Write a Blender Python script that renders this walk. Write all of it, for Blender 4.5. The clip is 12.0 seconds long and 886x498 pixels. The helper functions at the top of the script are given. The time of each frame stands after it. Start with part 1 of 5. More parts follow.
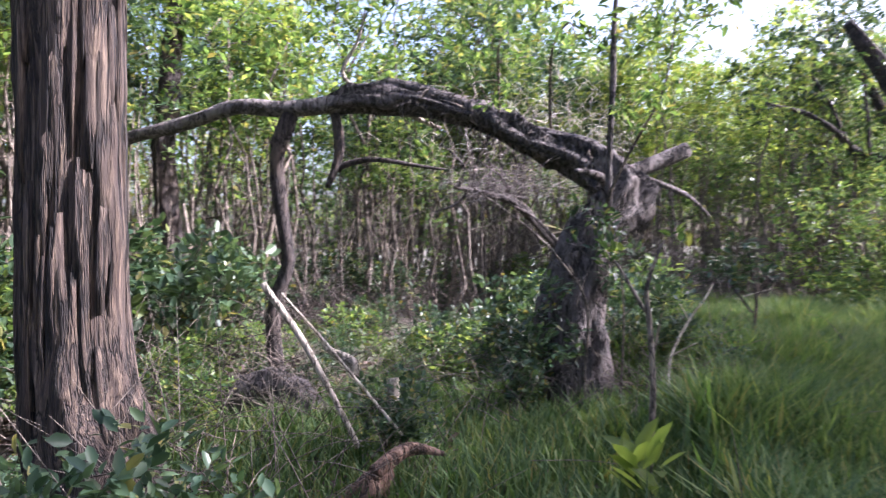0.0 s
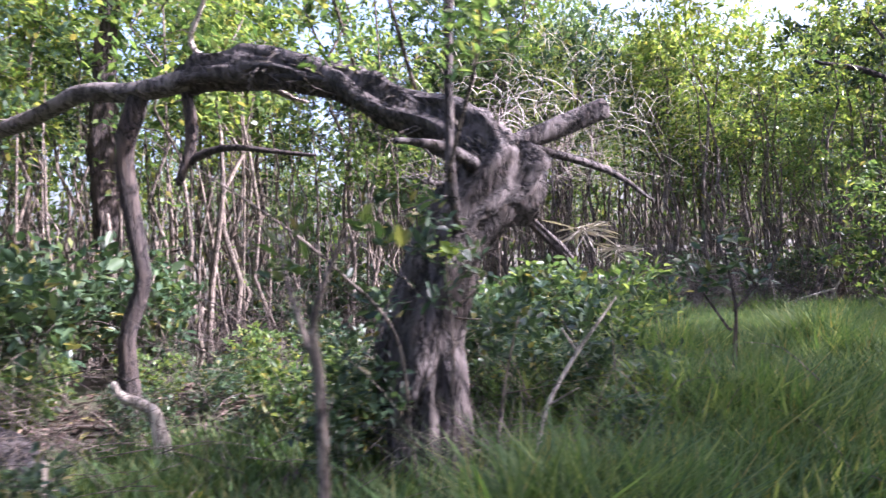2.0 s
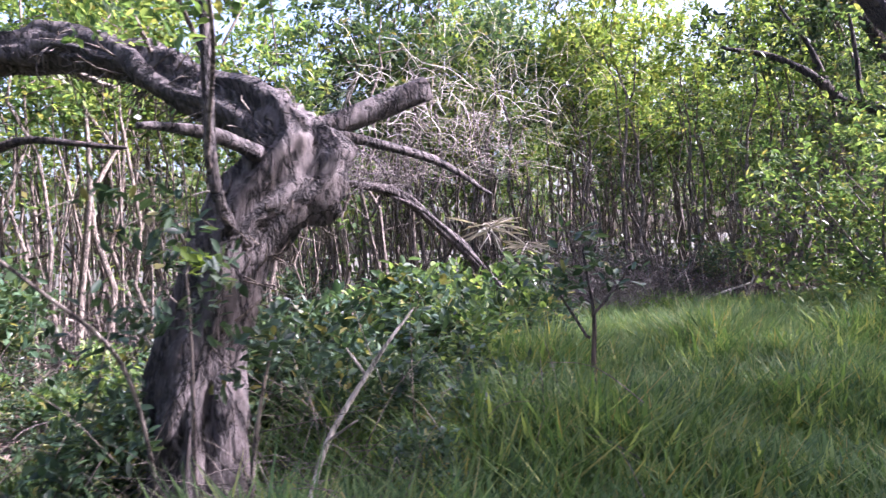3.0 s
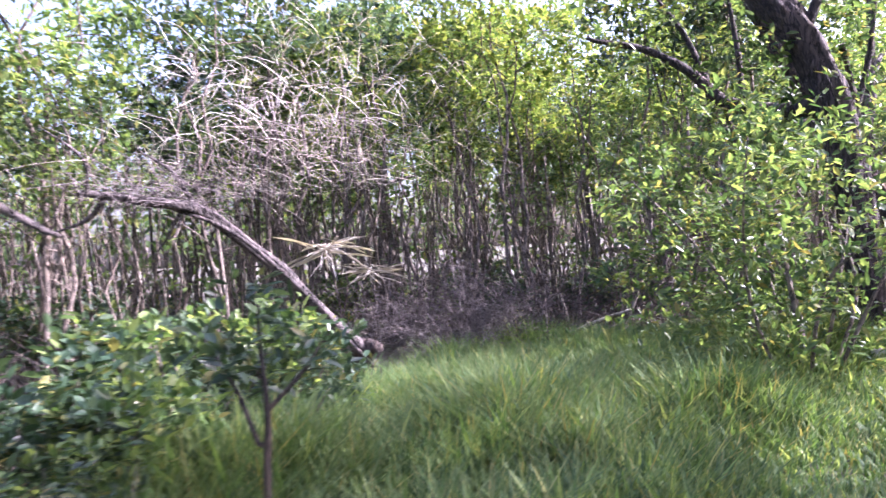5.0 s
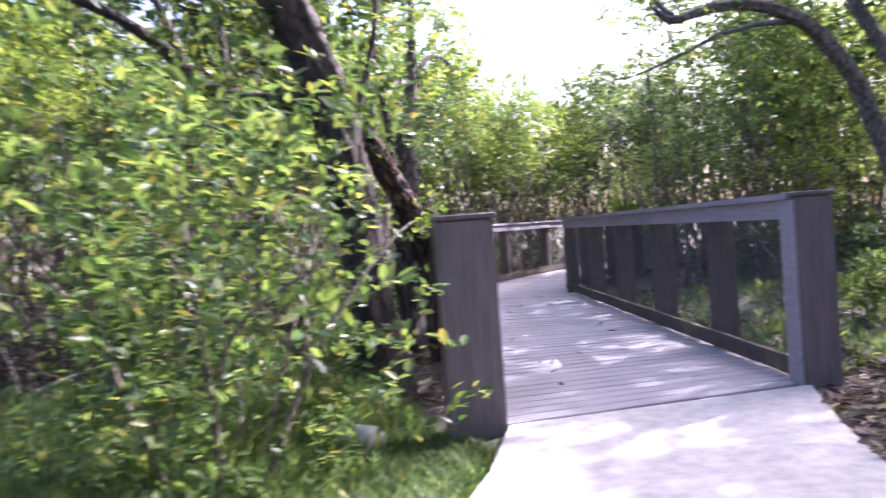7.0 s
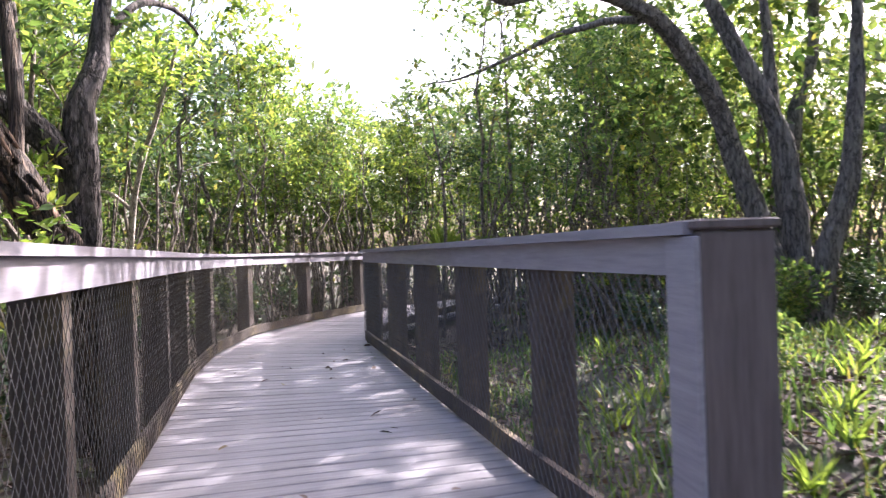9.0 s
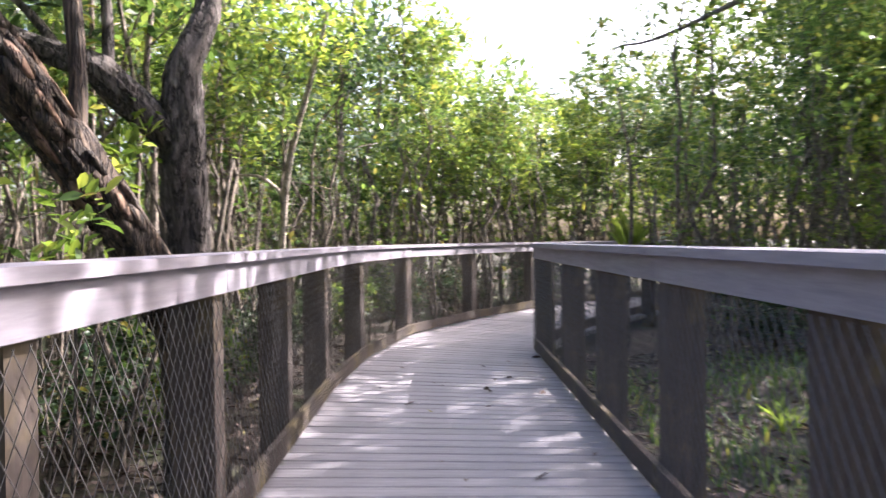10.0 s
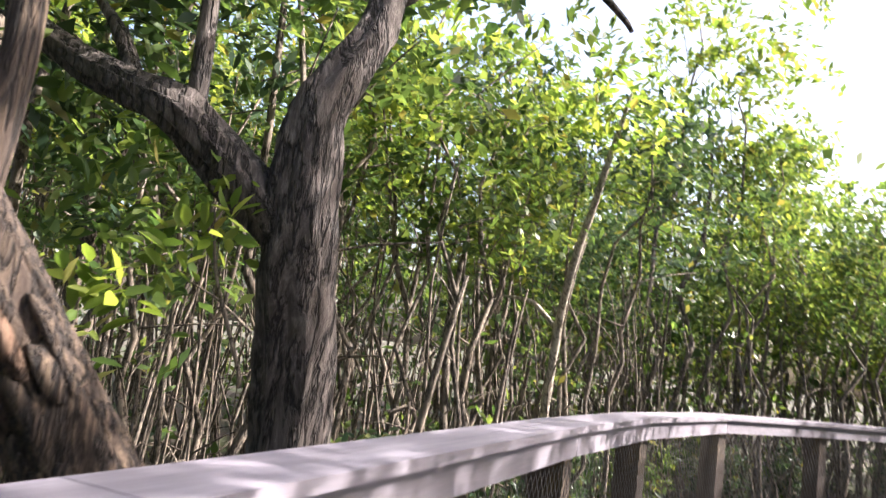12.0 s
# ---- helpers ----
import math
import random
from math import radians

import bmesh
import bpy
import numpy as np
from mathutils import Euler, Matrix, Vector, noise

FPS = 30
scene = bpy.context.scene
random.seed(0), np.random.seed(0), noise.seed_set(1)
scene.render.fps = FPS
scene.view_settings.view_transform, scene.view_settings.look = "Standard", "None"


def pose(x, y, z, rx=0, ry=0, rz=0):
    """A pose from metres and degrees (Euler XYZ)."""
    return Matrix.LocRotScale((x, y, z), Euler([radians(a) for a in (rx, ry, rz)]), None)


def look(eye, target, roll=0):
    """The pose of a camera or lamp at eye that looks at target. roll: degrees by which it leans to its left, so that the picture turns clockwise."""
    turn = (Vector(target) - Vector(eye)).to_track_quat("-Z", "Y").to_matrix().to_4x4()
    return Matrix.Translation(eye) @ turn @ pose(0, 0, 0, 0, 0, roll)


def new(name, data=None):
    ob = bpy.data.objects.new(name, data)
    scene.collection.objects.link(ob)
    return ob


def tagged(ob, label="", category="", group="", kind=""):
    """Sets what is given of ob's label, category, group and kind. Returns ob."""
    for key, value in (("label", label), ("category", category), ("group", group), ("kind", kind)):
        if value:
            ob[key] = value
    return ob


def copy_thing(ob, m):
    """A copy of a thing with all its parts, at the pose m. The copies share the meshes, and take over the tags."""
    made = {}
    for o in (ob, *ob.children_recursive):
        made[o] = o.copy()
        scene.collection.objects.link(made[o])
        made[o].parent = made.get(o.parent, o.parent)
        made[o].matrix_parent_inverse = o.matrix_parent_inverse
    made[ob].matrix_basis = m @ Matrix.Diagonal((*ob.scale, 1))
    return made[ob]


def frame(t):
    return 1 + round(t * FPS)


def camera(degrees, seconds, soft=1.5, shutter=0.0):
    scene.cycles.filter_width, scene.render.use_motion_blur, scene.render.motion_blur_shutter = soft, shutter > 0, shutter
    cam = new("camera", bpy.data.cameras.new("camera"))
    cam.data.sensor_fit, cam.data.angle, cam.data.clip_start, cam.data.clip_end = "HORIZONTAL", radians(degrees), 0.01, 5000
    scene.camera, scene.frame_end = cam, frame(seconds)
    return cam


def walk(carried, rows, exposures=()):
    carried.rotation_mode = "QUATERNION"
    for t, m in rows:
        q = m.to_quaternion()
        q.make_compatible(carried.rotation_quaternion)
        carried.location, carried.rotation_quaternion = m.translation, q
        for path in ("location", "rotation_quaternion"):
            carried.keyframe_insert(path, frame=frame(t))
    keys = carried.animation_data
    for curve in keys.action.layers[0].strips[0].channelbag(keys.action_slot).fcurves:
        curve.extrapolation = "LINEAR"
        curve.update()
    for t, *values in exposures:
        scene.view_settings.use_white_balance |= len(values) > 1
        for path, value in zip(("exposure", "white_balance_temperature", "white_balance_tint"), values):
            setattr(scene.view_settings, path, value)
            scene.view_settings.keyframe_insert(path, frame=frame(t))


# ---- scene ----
cam = camera(61.0, 12.0, soft=1.3, shutter=0.35)
PATH = [
    (0, (-2.79, -10.305, 0.883), (-3.593, -8.473, 0.874), -0.4),
    (0.5, (-2.691, -9.896, 0.87), (-3.74, -8.193, 0.849), -0.9),
    (1, (-2.616, -9.565, 0.857), (-3.716, -7.894, 0.858), -0.9),
    (1.5, (-2.383, -8.964, 0.852), (-3.479, -7.292, 0.877), -1.4),
    (2, (-2.092, -8.441, 0.857), (-3.136, -6.735, 0.864), -2.4),
    (2.5, (-1.907, -7.899, 0.857), (-2.924, -6.177, 0.857), -2.8),
    (3, (-1.758, -7.658, 0.848), (-2.711, -5.9, 0.843), -3.4),
    (3.2, (-1.731, -7.542, 0.84), (-2.672, -5.777, 0.841), -4.1),
    (4.8, (-1.288, -6.288, 1.0), (-2.167, -4.492, 0.987), -4.3),
    (5, (-1.279, -6.02, 0.972), (-2.12, -4.205, 0.969), -3.9),
    (5.5, (-1.238, -5.415, 1.002), (-1.956, -3.551, 0.902), -3.3),
    (6, (-1.127, -4.82, 1.008), (-1.679, -2.898, 0.953), -3.2),
    (6.5, (-0.82, -4.31, 1.056), (-1.081, -2.328, 1.019), -3.6),
    (7, (-0.358, -3.897, 1.021), (-0.307, -1.898, 0.976), -4.2),
    (7.5, (-0.145, -3.182, 0.988), (0.34, -1.242, 0.96), -3.3),
    (7.7, (0.072, -2.911, 1.011), (0.649, -0.996, 0.996), -4.2),
    (9.3, (0.678, -1.067, 1.042), (1.07, 0.895, 1.051), -0.7),
    (9.5, (0.728, -0.785, 1.05), (1.024, 1.193, 1.048), -0.8),
    (10, (0.836, -0.181, 1.138), (0.840, 1.819, 1.117), -0.8),
    (10.5, (0.834, 0.419, 1.198), (0.536, 2.396, 1.221), -1.1),
    (11, (0.822, 0.932, 1.263), (0.317, 2.866, 1.328), 0.3),
    (11.5, (0.883, 1.392, 1.329), (0.191, 3.264, 1.460), 3.2),
    (12, (0.869, 1.815, 1.396), (0.033, 3.614, 1.648), 7.3),
]
walk(cam, [(t, look(eye, target, roll)) for t, eye, target, roll in PATH], exposures=[(0, 2.05, 5650, 30), (4, 2.45, 5550, 41), (6, 2.66, 5550, 43), (7, 2.42, 5700, 35), (8, 2.28, 6000, 25), (9.5, 2.45, 6150, 24), (10.5, 2.2, 6300, 19), (12, 2.05, 6450, 18)])

# ---- light: a low bright sun over the trees on the far side of the boardwalk, open sky ----
SUN_AZ, SUN_EL = radians(62), radians(40)          # azimuth from +y towards +x
sun_dir = Vector((math.sin(SUN_AZ) * math.cos(SUN_EL), math.cos(SUN_AZ) * math.cos(SUN_EL), math.sin(SUN_EL)))
sun_data = bpy.data.lights.new("sun", "SUN")
sun_data.energy, sun_data.angle, sun_data.color = 5.0, radians(0.55), (1.0, 0.95, 0.86)
sun = new("sun", sun_data)
sun.matrix_world = look((0, 0, 30), Vector((0, 0, 30)) - sun_dir)
world = bpy.data.worlds.new("sky")
scene.world = world
world.use_nodes = True
wt = world.node_tree
sky = wt.nodes.new("ShaderNodeTexSky")
sky.sky_type, sky.sun_disc, sky.sun_elevation, sky.sun_rotation = "NISHITA", False, SUN_EL, SUN_AZ
sky.air_density, sky.dust_density = 1.0, 6.0
wt.links.new(sky.outputs[0], wt.nodes["Background"].inputs[0])
wt.nodes["Background"].inputs[1].default_value = 0.15


# ---- materials ----
def shader(name):
    m = bpy.data.materials.new(name)
    m.use_nodes = True
    nt = m.node_tree
    return m, nt, nt.nodes["Principled BSDF"]


def node(nt, kind, **inputs):
    n = nt.nodes.new(kind)
    for key, value in inputs.items():
        n.inputs[key.replace("_", " ")].default_value = value
    return n


def ramp(nt, fac, *stops):
    r = nt.nodes.new("ShaderNodeValToRGB")
    els = r.color_ramp.elements
    while len(els) < len(stops):
        els.new(0.5)
    for e, (p, c) in zip(els, stops):
        e.position, e.color = p, (*c, 1)
    nt.links.new(fac, r.inputs[0])
    return r.outputs[0]


def mixc(nt, fac, a, b, blend="MIX"):
    m = nt.nodes.new("ShaderNodeMix")
    m.data_type, m.blend_type = "RGBA", blend
    for sock, v in ((m.inputs[0], fac), (m.inputs[6], a), (m.inputs[7], b)):
        if isinstance(v, (int, float)):
            sock.default_value = v
        elif isinstance(v, tuple):
            sock.default_value = (*v, 1)
        else:
            nt.links.new(v, sock)
    return m.outputs[2]


def coords(nt, scale):
    tc = nt.nodes.new("ShaderNodeTexCoord")
    mp = nt.nodes.new("ShaderNodeMapping")
    mp.inputs["Scale"].default_value = scale
    nt.links.new(tc.outputs["Object"], mp.inputs[0])
    return mp.outputs[0]


def noise_tex(nt, vec, scale, detail=5.0, rough=0.6):
    n = node(nt, "ShaderNodeTexNoise", Scale=scale, Detail=detail, Roughness=rough)
    if vec is not None:
        nt.links.new(vec, n.inputs["Vector"])
    return n.outputs[0]


def bump(nt, bsdf, height, strength, dist=0.01):
    b = node(nt, "ShaderNodeBump", Strength=strength, Distance=dist)
    nt.links.new(height, b.inputs["Height"])
    nt.links.new(b.outputs[0], bsdf.inputs["Normal"])


def absdiff(nt, value, centre):
    a, c = nt.nodes.new("ShaderNodeMath"), nt.nodes.new("ShaderNodeMath")
    a.operation, c.operation = "SUBTRACT", "ABSOLUTE"
    a.inputs[1].default_value = centre
    nt.links.new(value, a.inputs[0])
    nt.links.new(a.outputs[0], c.inputs[0])
    return c.outputs[0]


def bark(name, dark, mid, light, stretch=(9, 9, 1.6), ridges=1.0, patch=None):
    m, nt, b = shader(name)
    v = coords(nt, stretch)
    fine = noise_tex(nt, v, 3.2, 8, 0.7)
    col = ramp(nt, fine, (0.3, dark), (0.5, mid), (0.72, light))
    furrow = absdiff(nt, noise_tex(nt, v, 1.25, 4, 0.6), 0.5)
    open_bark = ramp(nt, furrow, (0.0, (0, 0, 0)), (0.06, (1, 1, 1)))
    blot = noise_tex(nt, coords(nt, (1.5, 1.5, 0.9)), 2.3, 4)
    col = mixc(nt, ramp(nt, blot, (0.45, (0, 0, 0)), (0.68, (1, 1, 1))), col, patch or light)
    # furrow bottoms darkened in the colour, for the shade inside the cracks
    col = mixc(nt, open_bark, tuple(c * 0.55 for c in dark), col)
    nt.links.new(col, b.inputs["Base Color"])
    b.inputs["Roughness"].default_value = 0.88
    relief = mixc(nt, 0.5, fine, open_bark)
    bump(nt, b, relief, ridges, 0.03)
    return m


def leafmat(name, deep, mid, young, glow=0.58, shine=0.35):
    m, nt, b = shader(name)
    geo = nt.nodes.new("ShaderNodeNewGeometry")
    oi = nt.nodes.new("ShaderNodeObjectInfo")
    col = ramp(nt, geo.outputs["Random Per Island"], (0.0, deep), (0.55, mid), (0.9, young), (0.997, (0.2, 0.18, 0.06)))
    hue = node(nt, "ShaderNodeHueSaturation", Saturation=1.0)
    nt.links.new(col, hue.inputs["Color"])
    mr = node(nt, "ShaderNodeMapRange", To_Min=0.72, To_Max=1.25)
    nt.links.new(oi.outputs["Random"], mr.inputs[0])
    nt.links.new(mr.outputs[0], hue.inputs["Value"])
    nt.links.new(hue.outputs[0], b.inputs["Base Color"])
    b.inputs["Roughness"].default_value = shine
    b.inputs["Specular IOR Level"].default_value = 0.3
    tr = nt.nodes.new("ShaderNodeBsdfTranslucent")
    warm = mixc(nt, 1.0, hue.outputs[0], (1.35, 1.3, 0.7), "MULTIPLY")
    nt.links.new(warm, tr.inputs[0])
    mx = nt.nodes.new("ShaderNodeMixShader")
    mx.inputs[0].default_value = glow
    out = nt.nodes["Material Output"]
    nt.links.new(b.outputs[0], mx.inputs[1])
    nt.links.new(tr.outputs[0], mx.inputs[2])
    nt.links.new(mx.outputs[0], out.inputs[0])
    return m


def board(name, dark, light, rough=0.75, grain=(2.0, 30, 30), vary=0.25, tint=None):
    m, nt, b = shader(name)
    v = coords(nt, grain)
    g = noise_tex(nt, v, 1.6, 8, 0.65)
    col = ramp(nt, g, (0.3, dark), (0.7, light))
    big = noise_tex(nt, coords(nt, (1, 1, 1)), 2.4, 4)
    col = mixc(nt, ramp(nt, big, (0.5, (0, 0, 0)), (0.75, (0.6, 0.6, 0.6))), col, tint or dark)
    oi = nt.nodes.new("ShaderNodeObjectInfo")
    hue = node(nt, "ShaderNodeHueSaturation")
    mr = node(nt, "ShaderNodeMapRange", To_Min=1 - vary, To_Max=1 + vary)
    nt.links.new(oi.outputs["Random"], mr.inputs[0])
    nt.links.new(mr.outputs[0], hue.inputs["Value"])
    nt.links.new(col, hue.inputs["Color"])
    nt.links.new(hue.outputs[0], b.inputs["Base Color"])
    b.inputs["Roughness"].default_value = rough
    bump(nt, b, g, 0.35, 0.004)
    return m


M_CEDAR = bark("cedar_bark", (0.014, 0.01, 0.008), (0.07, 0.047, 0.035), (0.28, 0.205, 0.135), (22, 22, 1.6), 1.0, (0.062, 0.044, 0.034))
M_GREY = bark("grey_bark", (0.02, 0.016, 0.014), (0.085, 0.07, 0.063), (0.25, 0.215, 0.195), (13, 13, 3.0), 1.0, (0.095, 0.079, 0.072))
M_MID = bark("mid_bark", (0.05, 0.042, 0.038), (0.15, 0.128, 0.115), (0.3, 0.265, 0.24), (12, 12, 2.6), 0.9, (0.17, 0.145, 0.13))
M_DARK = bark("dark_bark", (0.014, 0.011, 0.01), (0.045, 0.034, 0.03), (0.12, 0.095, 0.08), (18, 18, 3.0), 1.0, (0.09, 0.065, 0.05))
M_STEM = bark("stem_bark", (0.042, 0.033, 0.026), (0.13, 0.105, 0.082), (0.33, 0.285, 0.23), (12, 12, 5), 0.5, (0.2, 0.162, 0.125))
M_PALE = bark("bleached_wood", (0.2, 0.17, 0.13), (0.42, 0.37, 0.3), (0.62, 0.56, 0.47), (16, 16, 3), 0.5, (0.45, 0.4, 0.33))
M_RUST = bark("rotten_wood", (0.05, 0.028, 0.018), (0.17, 0.1, 0.065), (0.36, 0.24, 0.17), (12, 12, 4), 0.8, (0.15, 0.09, 0.06))
M_LEAF = leafmat("mangrove_leaf", (0.034, 0.072, 0.03), (0.085, 0.142, 0.048), (0.18, 0.24, 0.08))
# paler and darker copies of the leaf: sunlight and shade put into the colour
M_LEAFY = leafmat("sunny_leaf", (0.06, 0.115, 0.03), (0.15, 0.22, 0.05), (0.27, 0.32, 0.085), 0.58)
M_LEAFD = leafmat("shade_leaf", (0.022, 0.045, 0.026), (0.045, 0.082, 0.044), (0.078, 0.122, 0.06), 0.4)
M_GRASS = leafmat("grass_blade", (0.03, 0.066, 0.022), (0.07, 0.125, 0.036), (0.14, 0.19, 0.07), 0.45, 0.65)
M_WEED = leafmat("broad_blade", (0.05, 0.1, 0.03), (0.1, 0.17, 0.045), (0.2, 0.25, 0.08), 0.5, 0.5)
M_STRAW = leafmat("dry_frond", (0.28, 0.26, 0.22), (0.46, 0.43, 0.38), (0.66, 0.63, 0.57), 0.12, 0.7)
M_LITTER = leafmat("leaf_litter", (0.032, 0.021, 0.018), (0.078, 0.052, 0.043), (0.18, 0.13, 0.11), 0.1, 0.75)
M_DECK = board("deck_board", (0.14, 0.13, 0.142), (0.25, 0.235, 0.25), 0.7, (2.0, 26, 26), 0.1)
M_RAIL = board("rail_board", (0.17, 0.155, 0.185), (0.26, 0.242, 0.275), 0.65, (26, 2.0, 26), 0.08)
M_POST = board("post_wood", (0.065, 0.05, 0.052), (0.14, 0.11, 0.113), 0.7, (26, 26, 2.0), 0.12)
# the yellow tint is moss plus sunlight on the posts, put into the colour
M_POSTL = board("rail_post", (0.036, 0.026, 0.024), (0.085, 0.064, 0.052), 0.85, (26, 26, 2.0), 0.25, (0.3, 0.235, 0.08))


def plain(name, col, rough, metal=0.0, scale=30, var=0.25):
    m, nt, b = shader(name)
    n = noise_tex(nt, coords(nt, (1, 1, 1)), scale, 6)
    c = ramp(nt, n, (0.3, tuple(x * (1 - var) for x in col)), (0.7, tuple(min(1, x * (1 + var)) for x in col)))
    nt.links.new(c, b.inputs["Base Color"])
    b.inputs["Roughness"].default_value, b.inputs["Metallic"].default_value = rough, metal
    bump(nt, b, n, 0.25, 0.004)
    return m


M_WIRE = plain("galvanised_wire", (0.085, 0.08, 0.08), 0.5, 0.3, 60)
M_CONC = plain("pale_concrete", (0.34, 0.325, 0.305), 0.9, 0.0, 12, 0.2)
m, nt, b = shader("forest_soil")
v = coords(nt, (1, 1, 1))
c1 = ramp(nt, noise_tex(nt, v, 26, 8, 0.7), (0.3, (0.022, 0.016, 0.012)), (0.55, (0.058, 0.043, 0.032)), (0.8, (0.13, 0.1, 0.075)))
c2 = ramp(nt, noise_tex(nt, v, 1.1, 5), (0.45, (0, 0, 0)), (0.62, (1, 1, 1)))
nt.links.new(mixc(nt, c2, c1, (0.045, 0.06, 0.02)), b.inputs["Base Color"])
b.inputs["Roughness"].default_value = 0.95
bump(nt, b, noise_tex(nt, v, 18, 8, 0.7), 0.8, 0.03)
M_SOIL = m


# ---- mesh helpers ----
class Geo:
    """Vertices and faces gathered for one mesh."""

    def __init__(self):
        self.v, self.f = [], []

    def add(self, verts, faces):
        k = len(self.v)
        self.v.extend([tuple(p) for p in verts])
        self.f.extend([tuple(i + k for i in f) for f in faces])
        return self

    def box(self, x0, y0, z0, x1, y1, z1, bevel=0.0):
        e = bevel
        ring = lambda i, z: [(x0 + i, y0 + i, z), (x1 - i, y0 + i, z), (x1 - i, y1 - i, z), (x0 + i, y1 - i, z)]
        if not e:
            return self.add(ring(0, z0) + ring(0, z1), [(3, 2, 1, 0), (4, 5, 6, 7), (0, 1, 5, 4), (1, 2, 6, 5), (2, 3, 7, 6), (3, 0, 4, 7)])
        vs = ring(e, z0) + ring(0, z0 + e) + ring(0, z1 - e) + ring(e, z1)
        fs = [(3, 2, 1, 0), (12, 13, 14, 15)]
        for k in (0, 4, 8):
            fs += [(k + i, k + (i + 1) % 4, k + 4 + (i + 1) % 4, k + 4 + i) for i in range(4)]
        return self.add(vs, fs)

    def prism(self, poly, z0, z1):
        n = len(poly)
        vs = [(x, y, z0) for x, y in poly] + [(x, y, z1) for x, y in poly]
        return self.add(vs, [tuple(range(n))[::-1], tuple(range(n, 2 * n))] + [(i, (i + 1) % n, n + (i + 1) % n, n + i) for i in range(n)])

    def tube(self, pts, radii, sides=8, rough=0.0, step=4, wob=0.0, seed=0, flute=0.0):
        pts = [Vector(p) for p in pts]
        path, rad = [], []
        n = len(pts)
        for i in range(n - 1):
            p0, p1, p2, p3 = pts[max(i - 1, 0)], pts[i], pts[i + 1], pts[min(i + 2, n - 1)]
            for k in range(step):
                t = k / step
                path.append(0.5 * (2 * p1 + (p2 - p0) * t + (2 * p0 - 5 * p1 + 4 * p2 - p3) * t * t + (3 * p1 - p0 - 3 * p2 + p3) * t ** 3))
                rad.append(radii[i] + (radii[i + 1] - radii[i]) * t)
        path.append(pts[-1]), rad.append(radii[-1])
        if wob:
            path = [p + wob * (noise.noise_vector(p * 1.7 + Vector((seed, 0, 0)))) if 0 < i < len(path) - 1 else p for i, p in enumerate(path)]
        vs, fs = [], []
        side = None
        for i, p in enumerate(path):
            d = (path[min(i + 1, len(path) - 1)] - path[max(i - 1, 0)]).normalized()
            if side is None:
                side = d.orthogonal().normalized()
            side = (side - d * side.dot(d)).normalized()
            up = d.cross(side)
            for j in range(sides):
                a = 2 * math.pi * j / sides
                q = math.cos(a) * side + math.sin(a) * up
                r = rad[i]
                if rough:
                    r *= 1 + rough * noise.noise(Vector((q.x * 2.2, q.y * 2.2, q.z * 2.2)) + p * 2.5 + Vector((seed, seed, 0)))
                if flute:
                    w3 = 2.2 * noise.noise(p * 3.1 + q * 0.8)
                    r *= 1 + flute * (math.sin(a * 5 + seed + p.z * 1.5 + w3) * 0.5 + math.sin(a * 11 + p.z * 2.5 + 2 * w3) * 0.5) + flute * 0.9 * noise.noise(Vector((q.x * 7, q.y * 7, q.z * 7)) + p * 6)
                vs.append(p + q * r)
        for i in range(len(path) - 1):
            for j in range(sides):
                a, b2 = i * sides + j, i * sides + (j + 1) % sides
                fs.append((a, b2, b2 + sides, a + sides))
        m = len(path) - 1
        fs.append(tuple(range(sides))[::-1])
        fs.append(tuple(m * sides + j for j in range(sides)))
        return self.add(vs, fs)

    def mesh(self, name, mat, smooth=True):
        me = bpy.data.meshes.new(name)
        me.from_pydata(self.v, [], self.f)
        me.materials.append(mat)
        if smooth:
            me.shade_smooth()
        return me


def part(name, g, mat, parent=None, label="", smooth=True):
    """One mesh object; under a thing its coordinates are the thing's own."""
    ob = new(name, g.mesh(name, mat, smooth) if isinstance(g, Geo) else g)
    if parent is not None:
        ob.parent = parent
    if label:
        tagged(ob, label)
    return ob


def thing(name, place, label, category, group="", kind=""):
    ob = new(name)
    ob.matrix_basis = pose(*place) if not isinstance(place, Matrix) else place
    ob.empty_display_size = 0.1
    return tagged(ob, label, category, group, kind)


